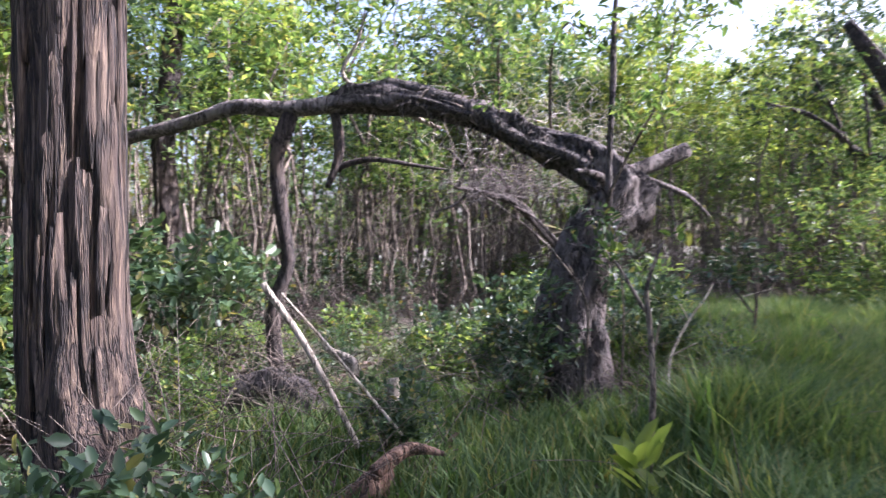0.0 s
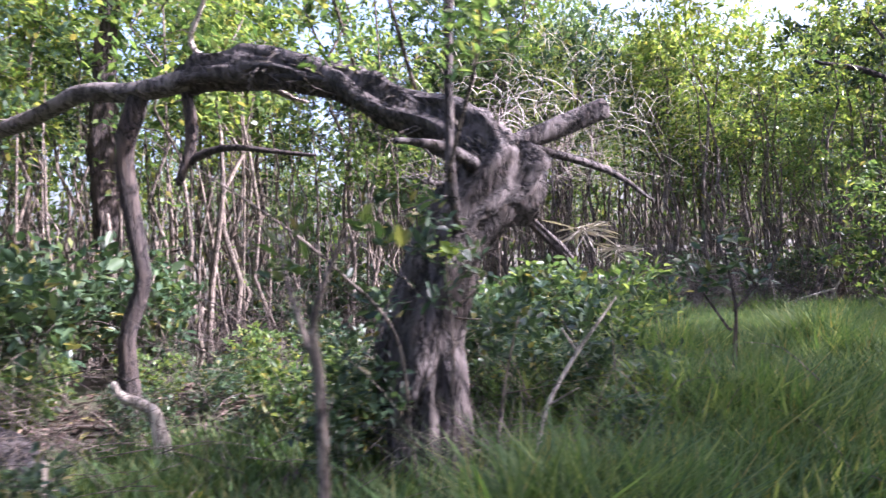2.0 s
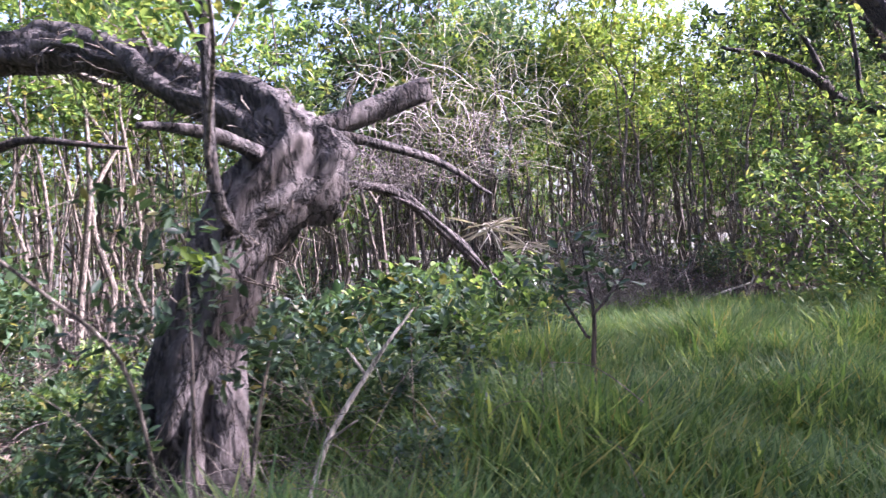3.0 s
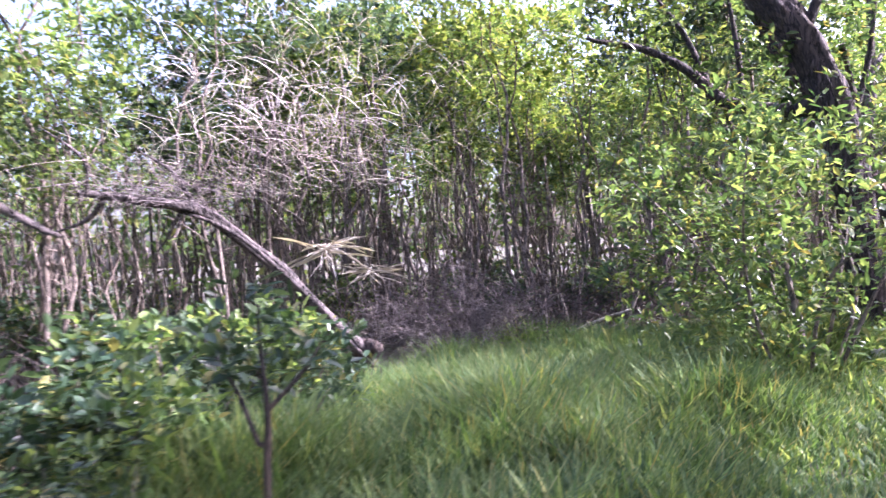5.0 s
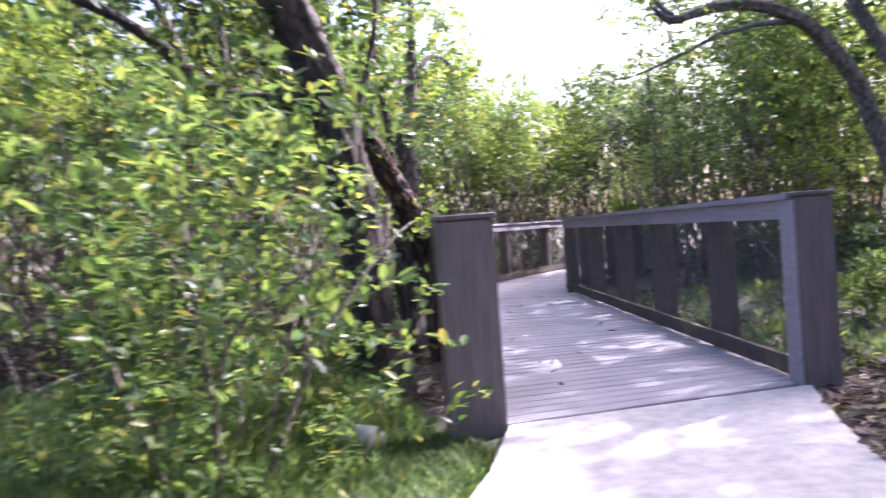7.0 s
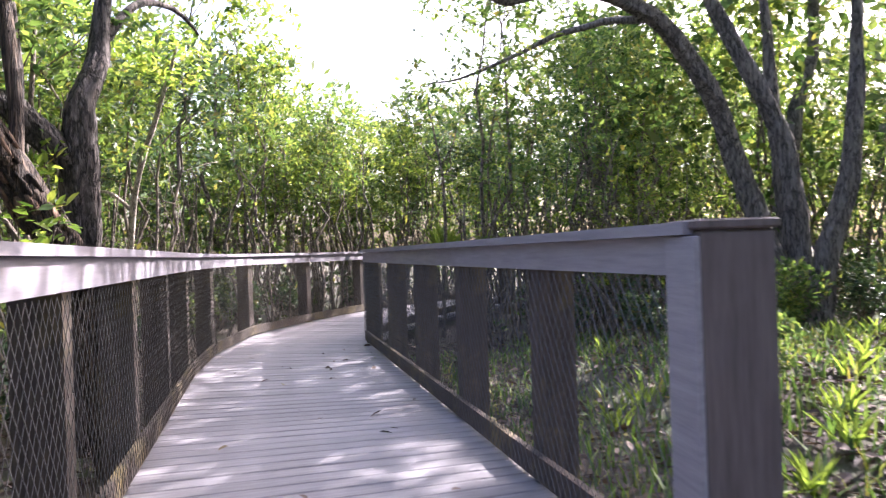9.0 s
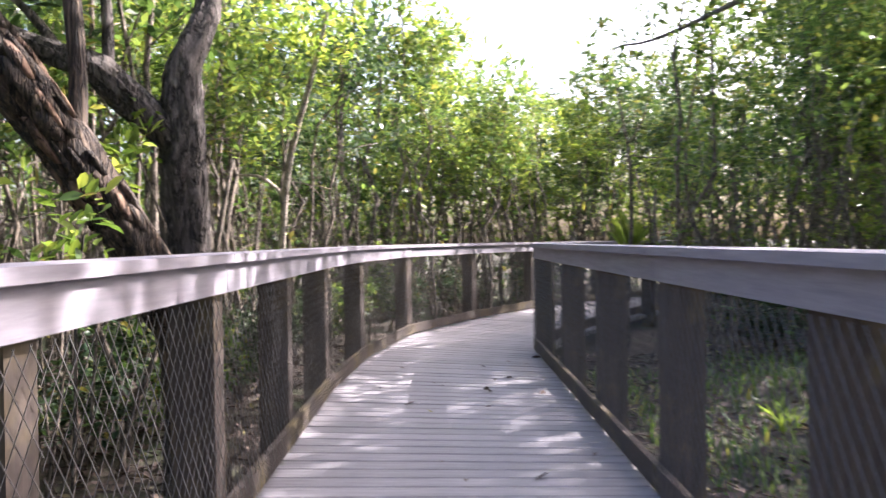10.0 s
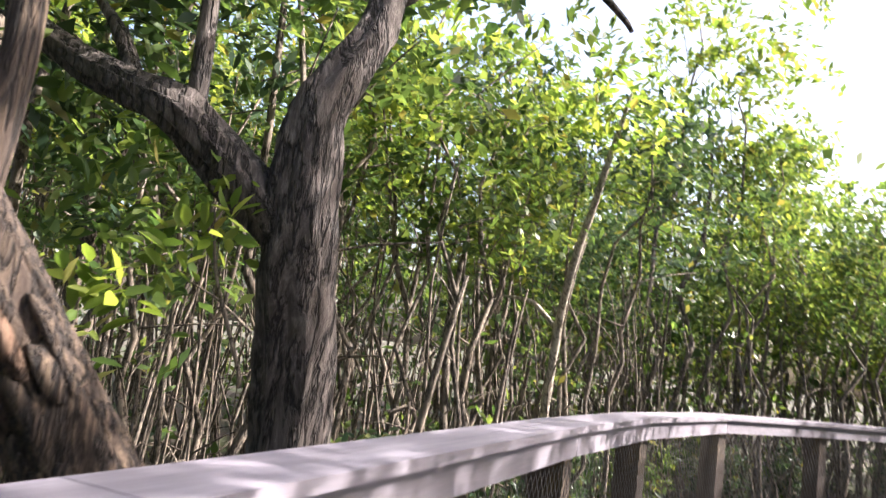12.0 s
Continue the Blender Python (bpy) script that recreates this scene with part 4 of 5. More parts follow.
def lean_axis(z):
    for a, b2 in zip(LEAN_LINE, LEAN_LINE[1:]):
        if z <= b2[2]:
            f = (z - a[2]) / (b2[2] - a[2])
            return (a[0] + (b2[0] - a[0]) * f, a[1] + (b2[1] - a[1]) * f)
    return LEAN_LINE[-1][:2]


bark_strips(LEANER, lean_axis, lambda z: 0.112, 120, 8, M_CEDAR, 0.75, 2.3, "", 0.24, 0.3)
bark_strips(LEANER, lean_axis, lambda z: 0.118, 30, 9, M_RUST, 1.2, 2.2, "curl of reddish peeling bark", 0.2, 0.24)
fork = pole_tree("forked_tree", "stout grey-barked tree forking just above the railing", "tree",
          [([(-.52, 3.95, -.5), (-.53, 3.89, .6), (-.53, 3.84, 1.0), (-.5, 3.77, 1.35), (-.48, 3.68, 1.68), (-.47, 3.64, 2.0), (-.42, 3.7, 2.2), (-.38, 3.8, 2.42), (-.35, 3.85, 2.8), (-.3, 3.9, 3.5)], [.15, .135, .125, .118, .115, .085, .075, .06, .05, .03]),
           ([(-.49, 3.68, 1.65), (-.64, 3.58, 1.82), (-.8, 3.46, 1.98), (-1.0, 3.4, 2.06), (-1.3, 3.35, 2.2), (-1.7, 3.2, 2.5)], [.09, .085, .07, .055, .045, .02]),
           ([(-.76, 3.47, 1.97), (-.74, 3.46, 2.2), (-.78, 3.46, 2.6)], [.035, .03, .02]),
           ([(-.95, 3.42, 2.05), (-1.1, 3.45, 2.25), (-1.35, 3.5, 2.45)], [.03, .025, .01]),
           ([(-.36, 3.85, 2.5), (-.2, 4.2, 2.85), (.0, 4.7, 3.0), (.15, 5.1, 2.92)], [.035, .03, .022, .01])], M_GREY,
          [(-1.3, 3.4, 2.3), (-1.0, 3.6, 2.7), (-.3, 4.2, 2.9), (-.7, 3.9, 2.8), (-1.2, 3.7, 1.7), (-1.5, 4.0, 2.0)], 190, .5, M_LEAF, .09, 27)
pole_tree("leafy_sprig", "sprig of bright broad leaves beside the leaning trunk", "plant", [([(-.35, 2.2, .2), (-.3, 2.16, .8), (-.25, 2.13, 1.2)], [.008, .006, .003])], M_STEM, [(-.25, 2.13, 1.24), (-.32, 2.25, 1.1), (-.3, 2.15, 1.05)], 12, .09, M_LEAFY, .075, 28)
pole_tree("leafy_sprig", "sprig of glossy broad leaves growing from the forked trunk", "plant", [([(-.55, 3.6, 1.2), (-.62, 3.5, 1.5), (-.64, 3.48, 1.7)], [.008, .006, .003])], M_STEM, [(-.64, 3.5, 1.72), (-.66, 3.42, 1.55)], 12, .14, M_LEAFY, .085, 29)
pole_tree("leafy_sprig", "small bright green sprig between two trunks", "plant", [([(-.75, 3.2, .3), (-.7, 3.15, 1.0), (-.66, 3.1, 1.4)], [.008, .006, .003])], M_STEM, [(-.66, 3.1, 1.42), (-.68, 3.12, 1.28)], 8, .1, M_LEAFY, .085, 30)
pole_tree("sapling", "slender pale sapling leaning behind the railing", "sapling", [([(-1.15, 8.6, -.4), (-.98, 8.27, .78), (-.84, 7.96, 1.75), (-.68, 7.64, 2.25), (-.44, 7.26, 2.7), (-.2, 6.9, 3.3)], [.045, .04, .036, .033, .028, .012]),
          ([(-.86, 8.0, 1.65), (-1.1, 8.0, 1.85), (-1.4, 8.1, 1.9)], [.025, .02, .008])], M_PALE, [(-.3, 7.0, 3.2)], 60, .5, M_LEAFY, .1, 31)
STEMMY = pole_tree("many_stemmed_tree", "grey tree with several curving trunks from one base", "tree",
          [([(6.1, 5.55, -.4), (5.98, 5.6, .63), (5.63, 5.7, 1.86), (5.24, 5.6, 2.67), (4.57, 5.47, 3.36), (3.7, 5.38, 3.57), (2.95, 5.36, 3.42), (2.7, 5.4, 3.6)], [.17, .13, .11, .1, .085, .07, .05, .03]),
           ([(6.25, 5.5, -.3), (6.26, 5.52, .69), (6.06, 5.59, 2.21), (5.48, 5.76, 3.52), (5.1, 5.9, 4.5)], [.16, .115, .095, .075, .03]),
           ([(6.4, 5.5, -.3), (6.48, 5.47, .75), (6.75, 5.41, 1.64), (6.89, 5.39, 2.76), (6.96, 5.39, 4.2)], [.16, .12, .1, .08, .03]),
           ([(6.3, 5.7, .3), (6.35, 5.9, 1.5), (6.3, 6.0, 3.0), (6.2, 6.0, 4.4)], [.1, .09, .07, .02]),
           ([(2.95, 5.36, 3.42), (2.65, 5.44, 3.81), (2.5, 5.5, 4.1)], [.045, .035, .015])], M_MID,
          [(5.0, 5.6, 4.4), (4.2, 5.4, 4.3), (3.2, 5.3, 4.3), (6.3, 5.5, 4.8), (7.2, 5.4, 4.5), (5.6, 6.6, 3.4), (4.6, 6.4, 2.6), (7.3, 6.4, 3.2), (3.0, 5.3, 3.4)], 230, .8, M_LEAF, .11, 32)
rng = np.random.default_rng(77)
# unseen upper foliage, added only to dapple the deck and railing with shade
part("high_crown", rosettes("high_crown", clump_tips(rng, [(3.2, 5.6, 5.6), (4.6, 6.4, 5.8), (3.4, 4.2, 5.5), (5.6, 5.0, 6.0), (2.6, 6.8, 5.4), (4.4, 7.6, 5.7), (4.0, 3.0, 5.6), (6.2, 6.9, 5.3), (6.6, 7.9, 5.5), (5.7, 6.0, 5.1), (6.4, 5.6, 5.4), (7.4, 6.6, 5.8)], 1000, .8, .5), 8, 0.12, M_LEAF, rng), None, STEMMY)
part("limb", Geo().tube([(4.57, 5.47, 3.36), (4.1, 6.4, 3.5), (3.3, 7.5, 3.3), (2.7, 7.9, 3.15)], [.05, .035, .02, .008], 6, .1, 6, .08, 9), M_MID, STEMMY)
part("crown", rosettes("crown", clump_tips(rng, [(3.4, 7.4, 3.35), (2.7, 7.8, 3.2), (4.0, 6.8, 3.4), (3.9, 7.8, 3.1)], 90, .5, .6), 7, 0.11, M_LEAF, rng), None, STEMMY)
part("limb", Geo().tube([(5.24, 5.6, 4.6), (4.6, 5.7, 5.2), (3.4, 5.6, 5.6)], [.05, .04, .02], 6, .1, 5, .08, 10), M_MID, STEMMY)
part("limb", Geo().tube([(6.2, 6.0, 4.4), (5.4, 5.6, 5.2), (4.6, 6.3, 5.8)], [.05, .04, .02], 6, .1, 5, .08, 12), M_MID, STEMMY)
pole_tree("tall_bare_sapling", "nearly bare tall sapling against the sky", "sapling", [([(3.1, 9.1, -.3), (3.15, 9.0, 1.5), (3.1, 8.95, 2.4), (2.95, 8.95, 3.2)], [.03, .025, .018, .006]), ([(3.12, 8.95, 2.3), (3.3, 8.95, 2.6), (3.4, 9.0, 2.95)], [.012, .01, .004])], M_STEM, [(2.95, 8.95, 3.1), (3.38, 9.0, 2.9)], 10, .2, M_LEAF, .09, 33)


# ---- fallen wood and dead brush ----
def stick(name, label, pts, rad, mat, sides=9, rough=.15, category="stick", extra=()):
    t = thing(name, pts[0], label, category)
    o = Vector(pts[0])
    for k, (p, r) in enumerate([(pts, rad), *extra]):
        part("shaft" if k == 0 else "side_branch", Geo().tube([Vector(q) - o for q in p], r, sides + 6 if max(r) > .04 else sides, rough, 8, 0.01, len(bpy.data.objects) % 97, .14 if max(r) > .04 else 0), mat, t)
    return t


stick("fallen_log", "fallen grey tree limb propped above the undergrowth", [(-6.35, -1.85, 1.6), (-6.05, -1.5, 1.52), (-5.8, -1.07, 1.42), (-5.6, -.76, 1.12), (-5.36, -.5, .8), (-5.16, -.25, .4), (-5.0, -.05, .14), (-4.92, .2, -.18)],
      [.02, .036, .05, .052, .054, .055, .058, .05], M_GREY, 12, .3, "log",
      [([(-5.95, -1.25, 1.45), (-5.58, -.95, 1.22), (-5.22, -.58, .72), (-4.98, -.22, .2), (-4.85, 0, -.08)], [.012, .018, .02, .02, .015]), ([(-6.2, -1.7, 1.58), (-6.35, -1.75, 1.4), (-6.6, -1.9, 1.3)], [.022, .018, .006]),
       ([(-5.9, -1.2, 1.46), (-6.0, -1.25, 1.25), (-6.1, -1.3, 1.1)], [.02, .014, .005]), ([(-5.85, -1.1, 1.45), (-5.95, -1.2, 1.75), (-6.2, -1.3, 1.95)], [.022, .016, .005]),
       ([(-6.3, -1.8, 1.6), (-6.2, -1.9, 1.85), (-6.4, -2.1, 2.1)], [.02, .014, .005]), ([(-5.45, -.6, .9), (-5.6, -.5, .75), (-5.85, -.5, .7)], [.016, .012, .004])])
stick("root_stump", "dark rotten log end at the foot of the fallen limb", [(-5.2, .2, -.15), (-5.0, .08, .06), (-4.78, .0, .1)], [.1, .1, .05], M_DARK, 14, .5, "log")
stick("broken_stick", "pale broken branch leaning out of the undergrowth", [(-4.78, -7.68, .73), (-4.64, -7.57, .46), (-4.46, -7.44, .0)], [.015, .014, .012], M_PALE)
stick("broken_stick", "thin straw-coloured branch leaning beside a thicker one", [(-4.76, -7.57, .68), (-4.56, -7.48, .43), (-4.28, -7.36, .05)], [.006, .007, .006], M_PALE)
stick("twig", "long thin bare twig arching through the air", [(-4.25, -6.6, 1.2), (-4.0, -6.45, .99), (-3.85, -6.3, .8), (-3.75, -6.1, .55), (-3.8, -5.95, .1), (-3.8, -5.9, -.25)], [.003, .005, .006, .007, .008, .008], M_STEM, 6)
stick("stump", "short grey sawn-off stump in the grass", [(-4.5, -7.1, -.3), (-4.48, -7.09, .0), (-4.47, -7.08, .24)], [.034, .032, .031], M_PALE, 10, .12, "stump")
stick("rotten_log", "rust-brown rotten log end lying in weeds", [(-4.5, -7.75, -.35), (-4.25, -7.76, -.1), (-4.2, -7.74, 0.0)], [.08, .075, .05], M_RUST, 12, .3, "log", [([(-4.2, -7.75, .0), (-4.12, -7.62, .07), (-4.0, -7.55, .05)], [.04, .03, .01])])
stick("fallen_log", "grey weathered log lying among dark leaves", [(-5.95, -6.75, -.12), (-5.48, -6.68, .08), (-5.1, -6.75, -.05)], [.09, .1, .07], M_GREY, 12, .3, "log")
stick("driftwood", "bent piece of bleached driftwood standing up", [(-5.5, -6.09, .27), (-5.46, -6.07, .2), (-5.35, -5.99, .12), (-5.31, -5.97, .0), (-5.25, -6.0, -.18), (-5.24, -6.0, -.4)], [.012, .025, .035, .04, .038, .035], M_PALE, 10, .3, "driftwood")
stick("dead_twig", "bare white Y-shaped twig rising from the weeds", [(-3.4, -5.85, -.3), (-3.36, -5.74, 0.0), (-3.35, -5.62, .21), (-3.26, -5.5, .42), (-3.18, -5.46, .54), (-3.13, -5.37, .64)], [.011, .011, .01, .009, .006, .003], M_PALE, 6, .1, "twig",
      [([(-3.26, -5.5, .42), (-3.31, -5.54, .52)], [.007, .003]), ([(-3.35, -5.62, .21), (-3.2, -5.65, .3)], [.006, .003])])
for a, b3, r in (((-3.1, 1.5, -.15), (-3.0, 1.52, .17), .018), ((-3.35, 1.5, -.15), (-3.2, 1.53, .12), .016), ((-3.7, 1.6, -.1), (-2.8, 1.7, .22), .014), ((-3.0, 1.9, -.2), (-2.7, 1.75, .45), .013), ((-3.5, 1.9, -.1), (-3.55, 1.8, .4), .012)):
    stick("bleached_stick", "short sun-bleached stick at the edge of the grass", [a, tuple((Vector(a) + Vector(b3)) / 2 + Vector((.01, 0, .015))), b3], [r, r, r * .7], M_PALE, 7)


def brush_heap(name, label, centre, n, spread, length, mat, seed, up=0.3, arch=.2, r=.005, category="brush"):
    rg = random.Random(seed)
    g = Geo()
    for _ in range(n):
        p = Vector((rg.gauss(0, spread[0]), rg.gauss(0, spread[1]), abs(rg.gauss(0, spread[2]))))
        d = Vector((rg.gauss(0, 1), rg.gauss(0, 1), rg.gauss(up, .5))).normalized() * length * rg.uniform(.5, 1.2)
        g.tube([p, p + d * .5 + Vector((0, 0, arch * length * rg.random())), p + d], [r * rg.uniform(.6, 1.4), r * .8, r * .3], 3, step=3)
    ob = part(name, g, mat)
    ob.matrix_basis = pose(*centre)
    return tagged(ob, label, category, kind="stuff")


brush_heap("brush_pile", "grey heap of dead twigs and brush", (-4.55, 1.0, -.1), 900, (.55, .4, .3), .6, M_MID, 1, .3, .2, .0035)
brush_heap("dead_twigs", "dark dead twigs clinging to the fallen limb", (-5.95, -1.35, 1.45), 240, (.3, .4, .14), .45, M_MID, 6, .35, .1, .0045)
brush_heap("tangled_twigs", "brown dead brush and roots under the thicket", (-4.4, 2.2, -.1), 600, (.95, .5, .28), .7, M_DARK, 7, .5, .15, .005)
brush_heap("tangled_twigs", "brown dead brush under the trees beyond the clearing", (-7.6, -3.4, -.1), 500, (.8, 2.0, .22), .7, M_DARK, 8, .5, .15, .005)
brush_heap("tangled_twigs", "thin grey twigs at the foot of the shaggy trunk", (-4.55, -8.5, 0), 130, (.3, .25, .15), .5, M_STEM, 9, .7, .05, .0022)
brush_heap("dead_branches", "sunlit pale dead twigs above the fallen limb", (-5.8, .6, 1.6), 520, (.8, .8, .8), .6, M_PALE, 2, .4, .1, .0026)
brush_heap("dead_fronds", "bleached feathery dead fronds in the sun", (-5.8, -.2, 2.1), 190, (.9, .6, .45), .45, M_STRAW, 10, .35, .3, .003)
brush_heap("tangled_twigs", "fine dry twigs tangled in the undergrowth", (-5.4, -7.0, 0), 330, (.8, .7, .15), .5, M_STEM, 3, .5, .1, .0025)
brush_heap("tangled_twigs", "fine dry twigs tangled at the foot of the arched tree", (-3.7, -5.5, -.05), 320, (.6, .5, .12), .45, M_STEM, 4, .4, .15, .0025)


def frond_fan(name, label, place, n, length, mat, width, seed, spread=1.0, up=.2):
    """A tuft of long leaves, each one a part."""
    rg = np.random.default_rng(seed)
    t = thing(name, place, "", "")
    a = rg.uniform(0, 6.28, n)
    ax = np.stack([np.cos(a) * spread, np.sin(a) * spread, rg.normal(up, .35, n)], 1)
    base, nr, ln = rg.normal(0, .03, (n, 3)), np.array([[0, 0, 1.0]]) + rg.normal(0, .3, (n, 3)), length * rg.uniform(.6, 1.15, n)
    for k in range(n):
        part("leaf", leaf_mesh("leaf", base[k:k + 1], ax[k:k + 1], nr[k:k + 1], ln[k:k + 1], np.full(1, width), mat, True), None, t)
    return t


tagged(frond_fan("dead_frond", "", (-5.35, .1, 1.05), 46, .46, M_STRAW, .013, 41, 1, -.15), "bleached dead palm frond hanging in the sun", "frond")
tagged(frond_fan("dead_frond", "", (-5.0, .35, .8), 38, .32, M_STRAW, .010, 42, 1, -.1), "dry straw-coloured palm frond on the brush heap", "frond")
tagged(frond_fan("spiky_plant", "", (3.25, 9.5, 1.0), 34, .55, M_LEAFY, .05, 43, .5, 1.0), "spiky light green plant rising above the railing", "plant")
tagged(frond_fan("seedling", "", (-3.25, -7.4, .02), 13, .2, M_LEAFY, .06, 44, .6, .8), "bright young plant with broad upright leaves", "plant")
tagged(frond_fan("seedling", "", (-3.2, -7.5, .0), 9, .15, M_LEAFY, .05, 45, .7, .6), "bright young plant with broad upright leaves", "plant")
tagged(frond_fan("sprout", "", (-3.63, -5.9, .82), 9, .09, M_LEAFY, .045, 46, 1, .4), "cluster of bright new leaves on a twig", "plant")


WEED = tagged(frond_fan("weed", "", (3.05, 1.55, ground_z(3.05, 1.55)), 16, .24, M_LEAFY, .028, 47, .7, .9), "bright yellow-green strap-leaved weed on the mulch bank", "weed", "weeds on the mulch bank")
for k, (wx, wy) in enumerate(((3.5, 1.8), (3.9, 2.3), (4.5, 2.9), (5.0, 3.3), (3.2, 2.6), (3.3, 3.6), (4.2, 3.9), (5.6, 4.3), (5.1, 5.0), (3.1, 4.8), (3.9, 5.4), (6.3, 4.6), (4.7, 2.0), (2.8, 2.1), (2.9, 3.2), (5.9, 3.4))):
    copy_thing(WEED, pose(wx, wy, ground_z(wx, wy), 0, 0, k * 67))


# ---- grass, weeds and litter ----
PATH_POLY = [(0.02, -0.02), (-0.42, -1.5), (-1.3, -4.3), (-1.75, -6.2), (-2.3, -8.2), (-3.1, -10.4), (-4.1, -13.0), (-2.0, -13.0), (-0.3, -8.1), (0.65, -4.1), (1.36, -1.1), (1.8, 0.34)]


def blades(name, label, poly, n, h0, h1, mat, seed, wid=.008, keep=None, lean=.35):
    rg = np.random.default_rng(seed)
    xs, ys = [p[0] for p in poly], [p[1] for p in poly]
    pts = []
    while len(pts) < n:
        c = rg.uniform((min(xs), min(ys)), (max(xs), max(ys)), (n, 2))
        pts += [(x, y) for x, y in c if inside(x, y, poly) and not inside(x, y, PATH_POLY) and (keep is None or keep(x, y))]
    pts = np.array(pts[:n])
    z = np.array([ground_z(x, y) for x, y in pts]) - .02
    b3 = np.column_stack([pts, z])
    big = np.array([.75 + .5 * noise.noise(Vector((x * 1.3, y * 1.3, 0))) for x, y in pts])
    edge = np.array([min(1, max(.32, (near_line(x, y, TRAIL) - .85) / 1.1)) for x, y in pts])
    h = rg.uniform(h0, h1, n) * big * edge
    a = rg.uniform(0, 6.28, n)
    d = np.column_stack([np.cos(a), np.sin(a), np.zeros(n)])
    s = np.column_stack([-np.sin(a), np.cos(a), np.zeros(n)]) * wid * rg.uniform(.6, 1.3, (n, 1))
    l = (rg.uniform(.1, 1, n) * lean * h).reshape(-1, 1)
    hh = h.reshape(-1, 1)
    up = np.array([[0, 0, 1.0]])
    rows = [b3 - s, b3 + s, b3 + d * l * .3 + up * hh * .55 + s * .9, b3 + d * l * .3 + up * hh * .55 - s * .9, b3 + d * l * 1.1 + up * hh * .95]
    v = np.stack(rows, 1).reshape(-1, 3)
    k = np.arange(n) * 5
    f4 = np.stack([k, k + 1, k + 2, k + 3], 1)
    f3 = np.stack([k + 3, k + 2, k + 4], 1)
    me = bpy.data.meshes.new(name)
    me.from_pydata(v.tolist(), [], f4.tolist() + f3.tolist())
    me.materials.append(mat)
    tagged(part(name, me, None), label, "grass", kind="stuff")


blades("tall_grass", "tall lush green grass in the clearing", [(-1.2, -9.2), (-2.8, -8.0), (-3.2, -6.2), (-4.0, -4.7), (-4.0, -2.6), (-4.2, -1.4), (-4.4, 1.3), (-1.4, 1.7), (-.35, .2), (.3, -1.0), (.2, -3)], 95000, .24, .6, M_GRASS, 61, .006, None, 1.0)
blades("broad_grass", "broad yellow-green blades standing among the grass", [(-1.6, -8.6), (-3.0, -7.6), (-3.4, -5.6), (-3.9, -3.6), (-4.2, -1.4), (-4.2, 1.2), (-1.4, 1.5), (-.5, -.6), (-.9, -4)], 5200, .28, .62, M_WEED, 64, .011, None, .9)
blades("rough_grass", "thin shaded grass and weeds under the trees", [(-2.2, -10.6), (-5.6, -9.2), (-6.2, -6.4), (-5.0, -4.6), (-2.6, -5.4), (-1.6, -8.4)], 34000, .1, .36, M_GRASS, 62, .0055, None, .9)
blades("verge_grass", "bright weeds on the far side of the boardwalk", [(2.1, .9), (2.2, 7), (4.6, 8), (7.5, 5.5), (7.5, 1.5), (3.4, 1.0)], 5500, .1, .3, M_GRASS, 63, .01, None, 1.0)


def litter(name, label, poly, n, size, mat, seed, lift=.0, zfix=None):
    rg = np.random.default_rng(seed)
    xs, ys = [p[0] for p in poly], [p[1] for p in poly]
    pts = []
    while len(pts) < n:
        c = rg.uniform((min(xs), min(ys)), (max(xs), max(ys)), (n, 2))
        pts += [(x, y) for x, y in c if inside(x, y, poly)]
    pts = np.array(pts[:n])
    z = np.array([ground_z(x, y) if zfix is None else zfix for x, y in pts]) + rg.uniform(.003, .03 + lift, n)
    a = rg.uniform(0, 6.28, n)
    ax = np.column_stack([np.cos(a), np.sin(a), rg.normal(0, .25, n)])
    L = size * rg.uniform(.5, 1.3, n)
    me = leaf_mesh(name, np.column_stack([pts, z]), ax, np.array([[0, 0, 1.0]]) + rg.normal(0, .35, (n, 3)), L, L * rg.uniform(.3, .55, n), mat, True)
    tagged(part(name, me, None), label, "leaf litter", kind="stuff")


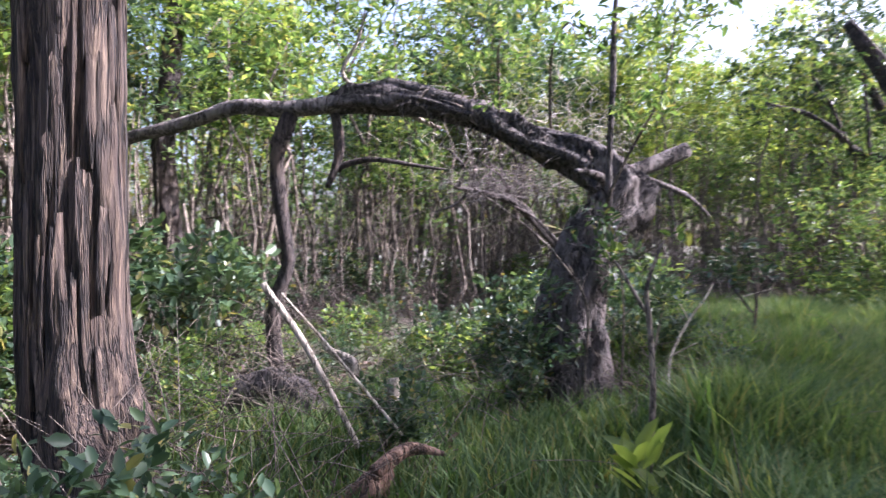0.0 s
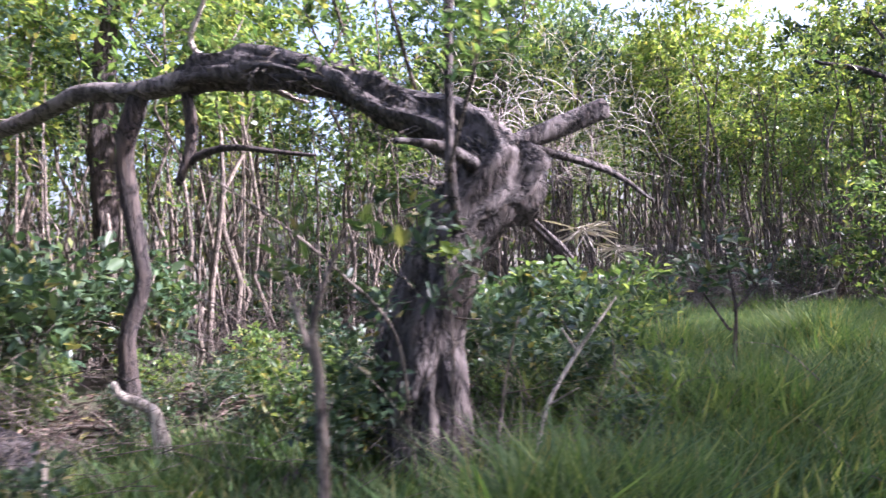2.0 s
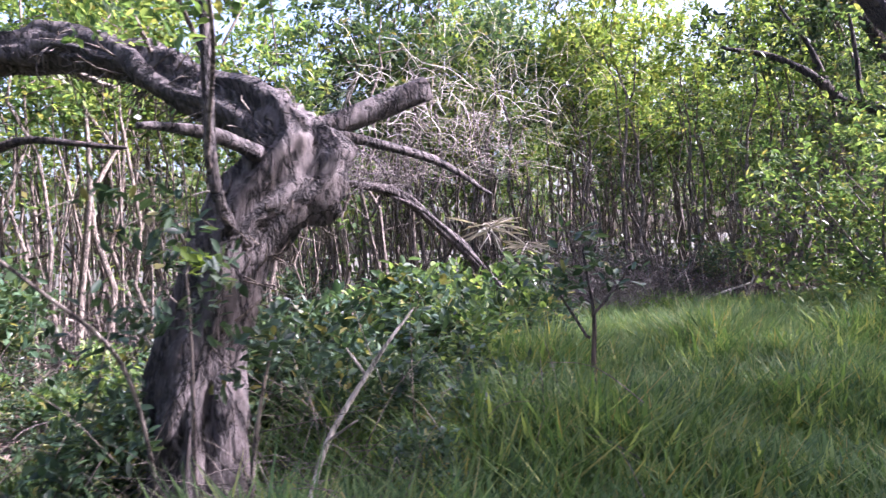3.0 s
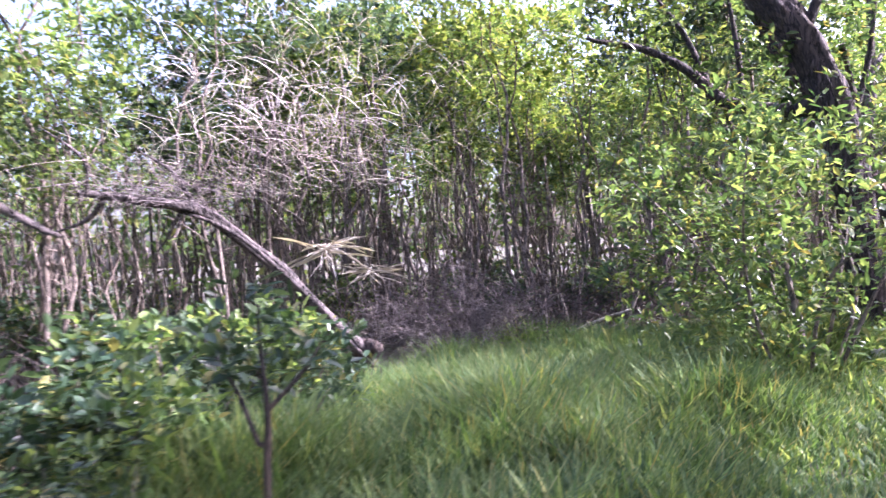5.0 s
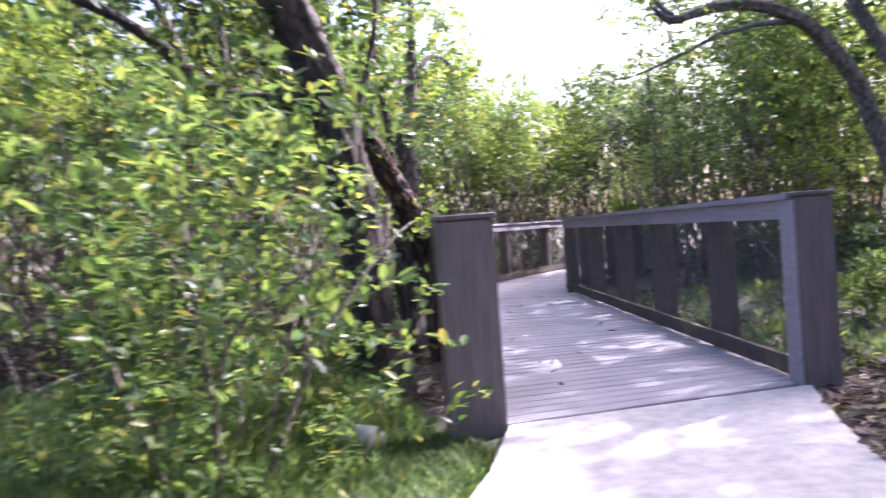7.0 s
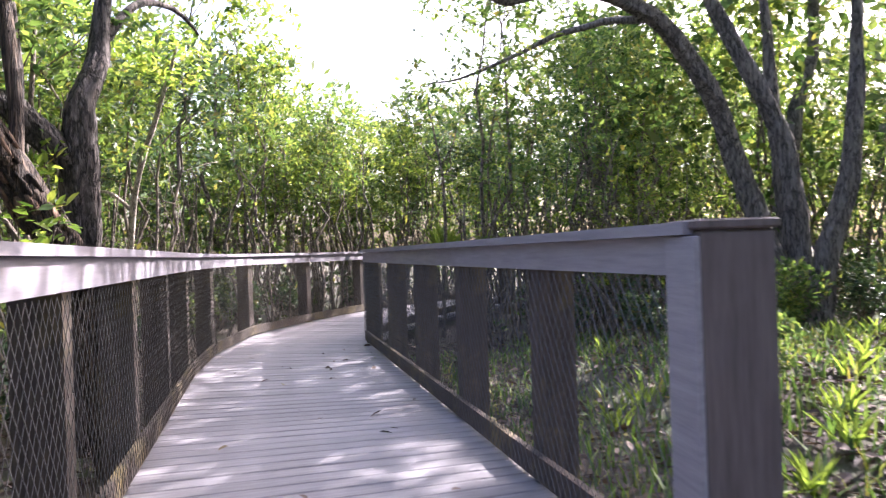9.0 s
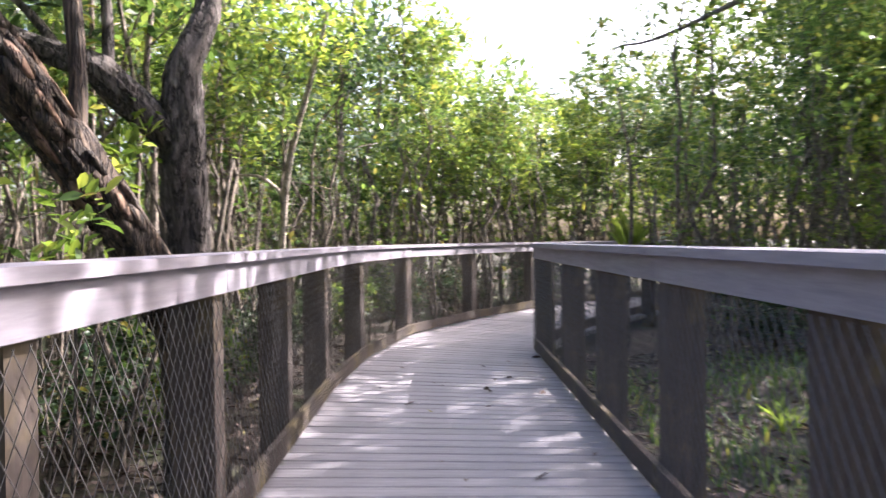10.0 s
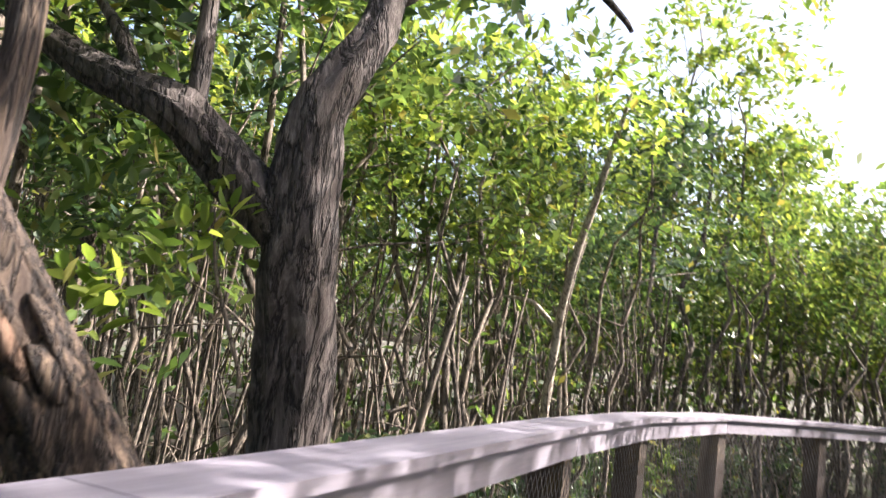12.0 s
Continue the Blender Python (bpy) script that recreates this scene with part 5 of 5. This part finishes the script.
litter("mulch", "dark brown wood chips and dead leaves", [(1.75, .2), (1.3, -1.2), (.9, -3.2), (3.2, -3.5), (5.0, -.5), (4.5, 1.6), (2.1, 1.6)], 9000, .075, M_LITTER, 71, .03)
litter("leaf_litter", "brown fallen leaves beside the boardwalk", [(2.0, 1.2), (2.0, 8), (5, 9), (7, 5), (4.5, 1.2)], 6000, .1, M_LITTER, 72, .02)
litter("leaf_litter", "fallen leaves under the thicket", [(-.2, .6), (-.2, 9.5), (-5, 9), (-7, 2.5), (-2.5, 2.2)], 9000, .09, M_LITTER, 73, .02)
litter("leaf_litter", "fallen leaves among weeds", [(-2.6, -10), (-6.5, -9.5), (-8, -4), (-4.5, -4)], 6000, .09, M_LITTER, 74, .02)
litter("fallen_leaves", "a few dark dry leaves on the planks", [(.08, .6), (1.7, .8), (1.7, 7), (.1, 6.5)], 34, .07, M_LITTER, 75, .0, 0.0)
for k, (a, b3, r) in enumerate((((2.35, -.5, .0), (2.0, -.15, .02), .022), ((2.75, -.75, 0), (2.6, -.2, .05), .035), ((3.0, -.9, 0), (3.2, -.2, .1), .03), ((2.2, -1.3, 0), (2.7, -1.2, .02), .018), ((3.4, -.2, 0), (2.9, .3, .03), .03))):
    stick("mulch_stick", "grey stick lying on the wood chips", [(*a[:2], ground_z(*a[:2]) + .01), (*((Vector(a) + Vector(b3)) / 2).xy, ground_z(*a[:2]) + .035), (*b3[:2], ground_z(*b3[:2]) + b3[2] + .02)], [r, r, r * .7], M_PALE if k % 2 else M_STEM, 8)


def stone(name, label, place, size, seed):
    bm = bmesh.new()
    bmesh.ops.create_icosphere(bm, subdivisions=3, radius=1)
    for v in bm.verts:
        v.co *= 1 + .35 * noise.noise(v.co * 1.4 + Vector((seed, 0, 0)))
        v.co = Vector((v.co.x * size[0], v.co.y * size[1], v.co.z * size[2]))
    me = bpy.data.meshes.new(name)
    bm.to_mesh(me)
    bm.free()
    me.materials.append(M_CONC)
    me.shade_smooth()
    ob = part(name, me, None)
    ob.matrix_basis = pose(*place)
    tagged(ob, label, "stone")


stone("stone", "pale rounded stone half hidden in weeds", (-.75, -.15, .02), (.12, .1, .08), 2)
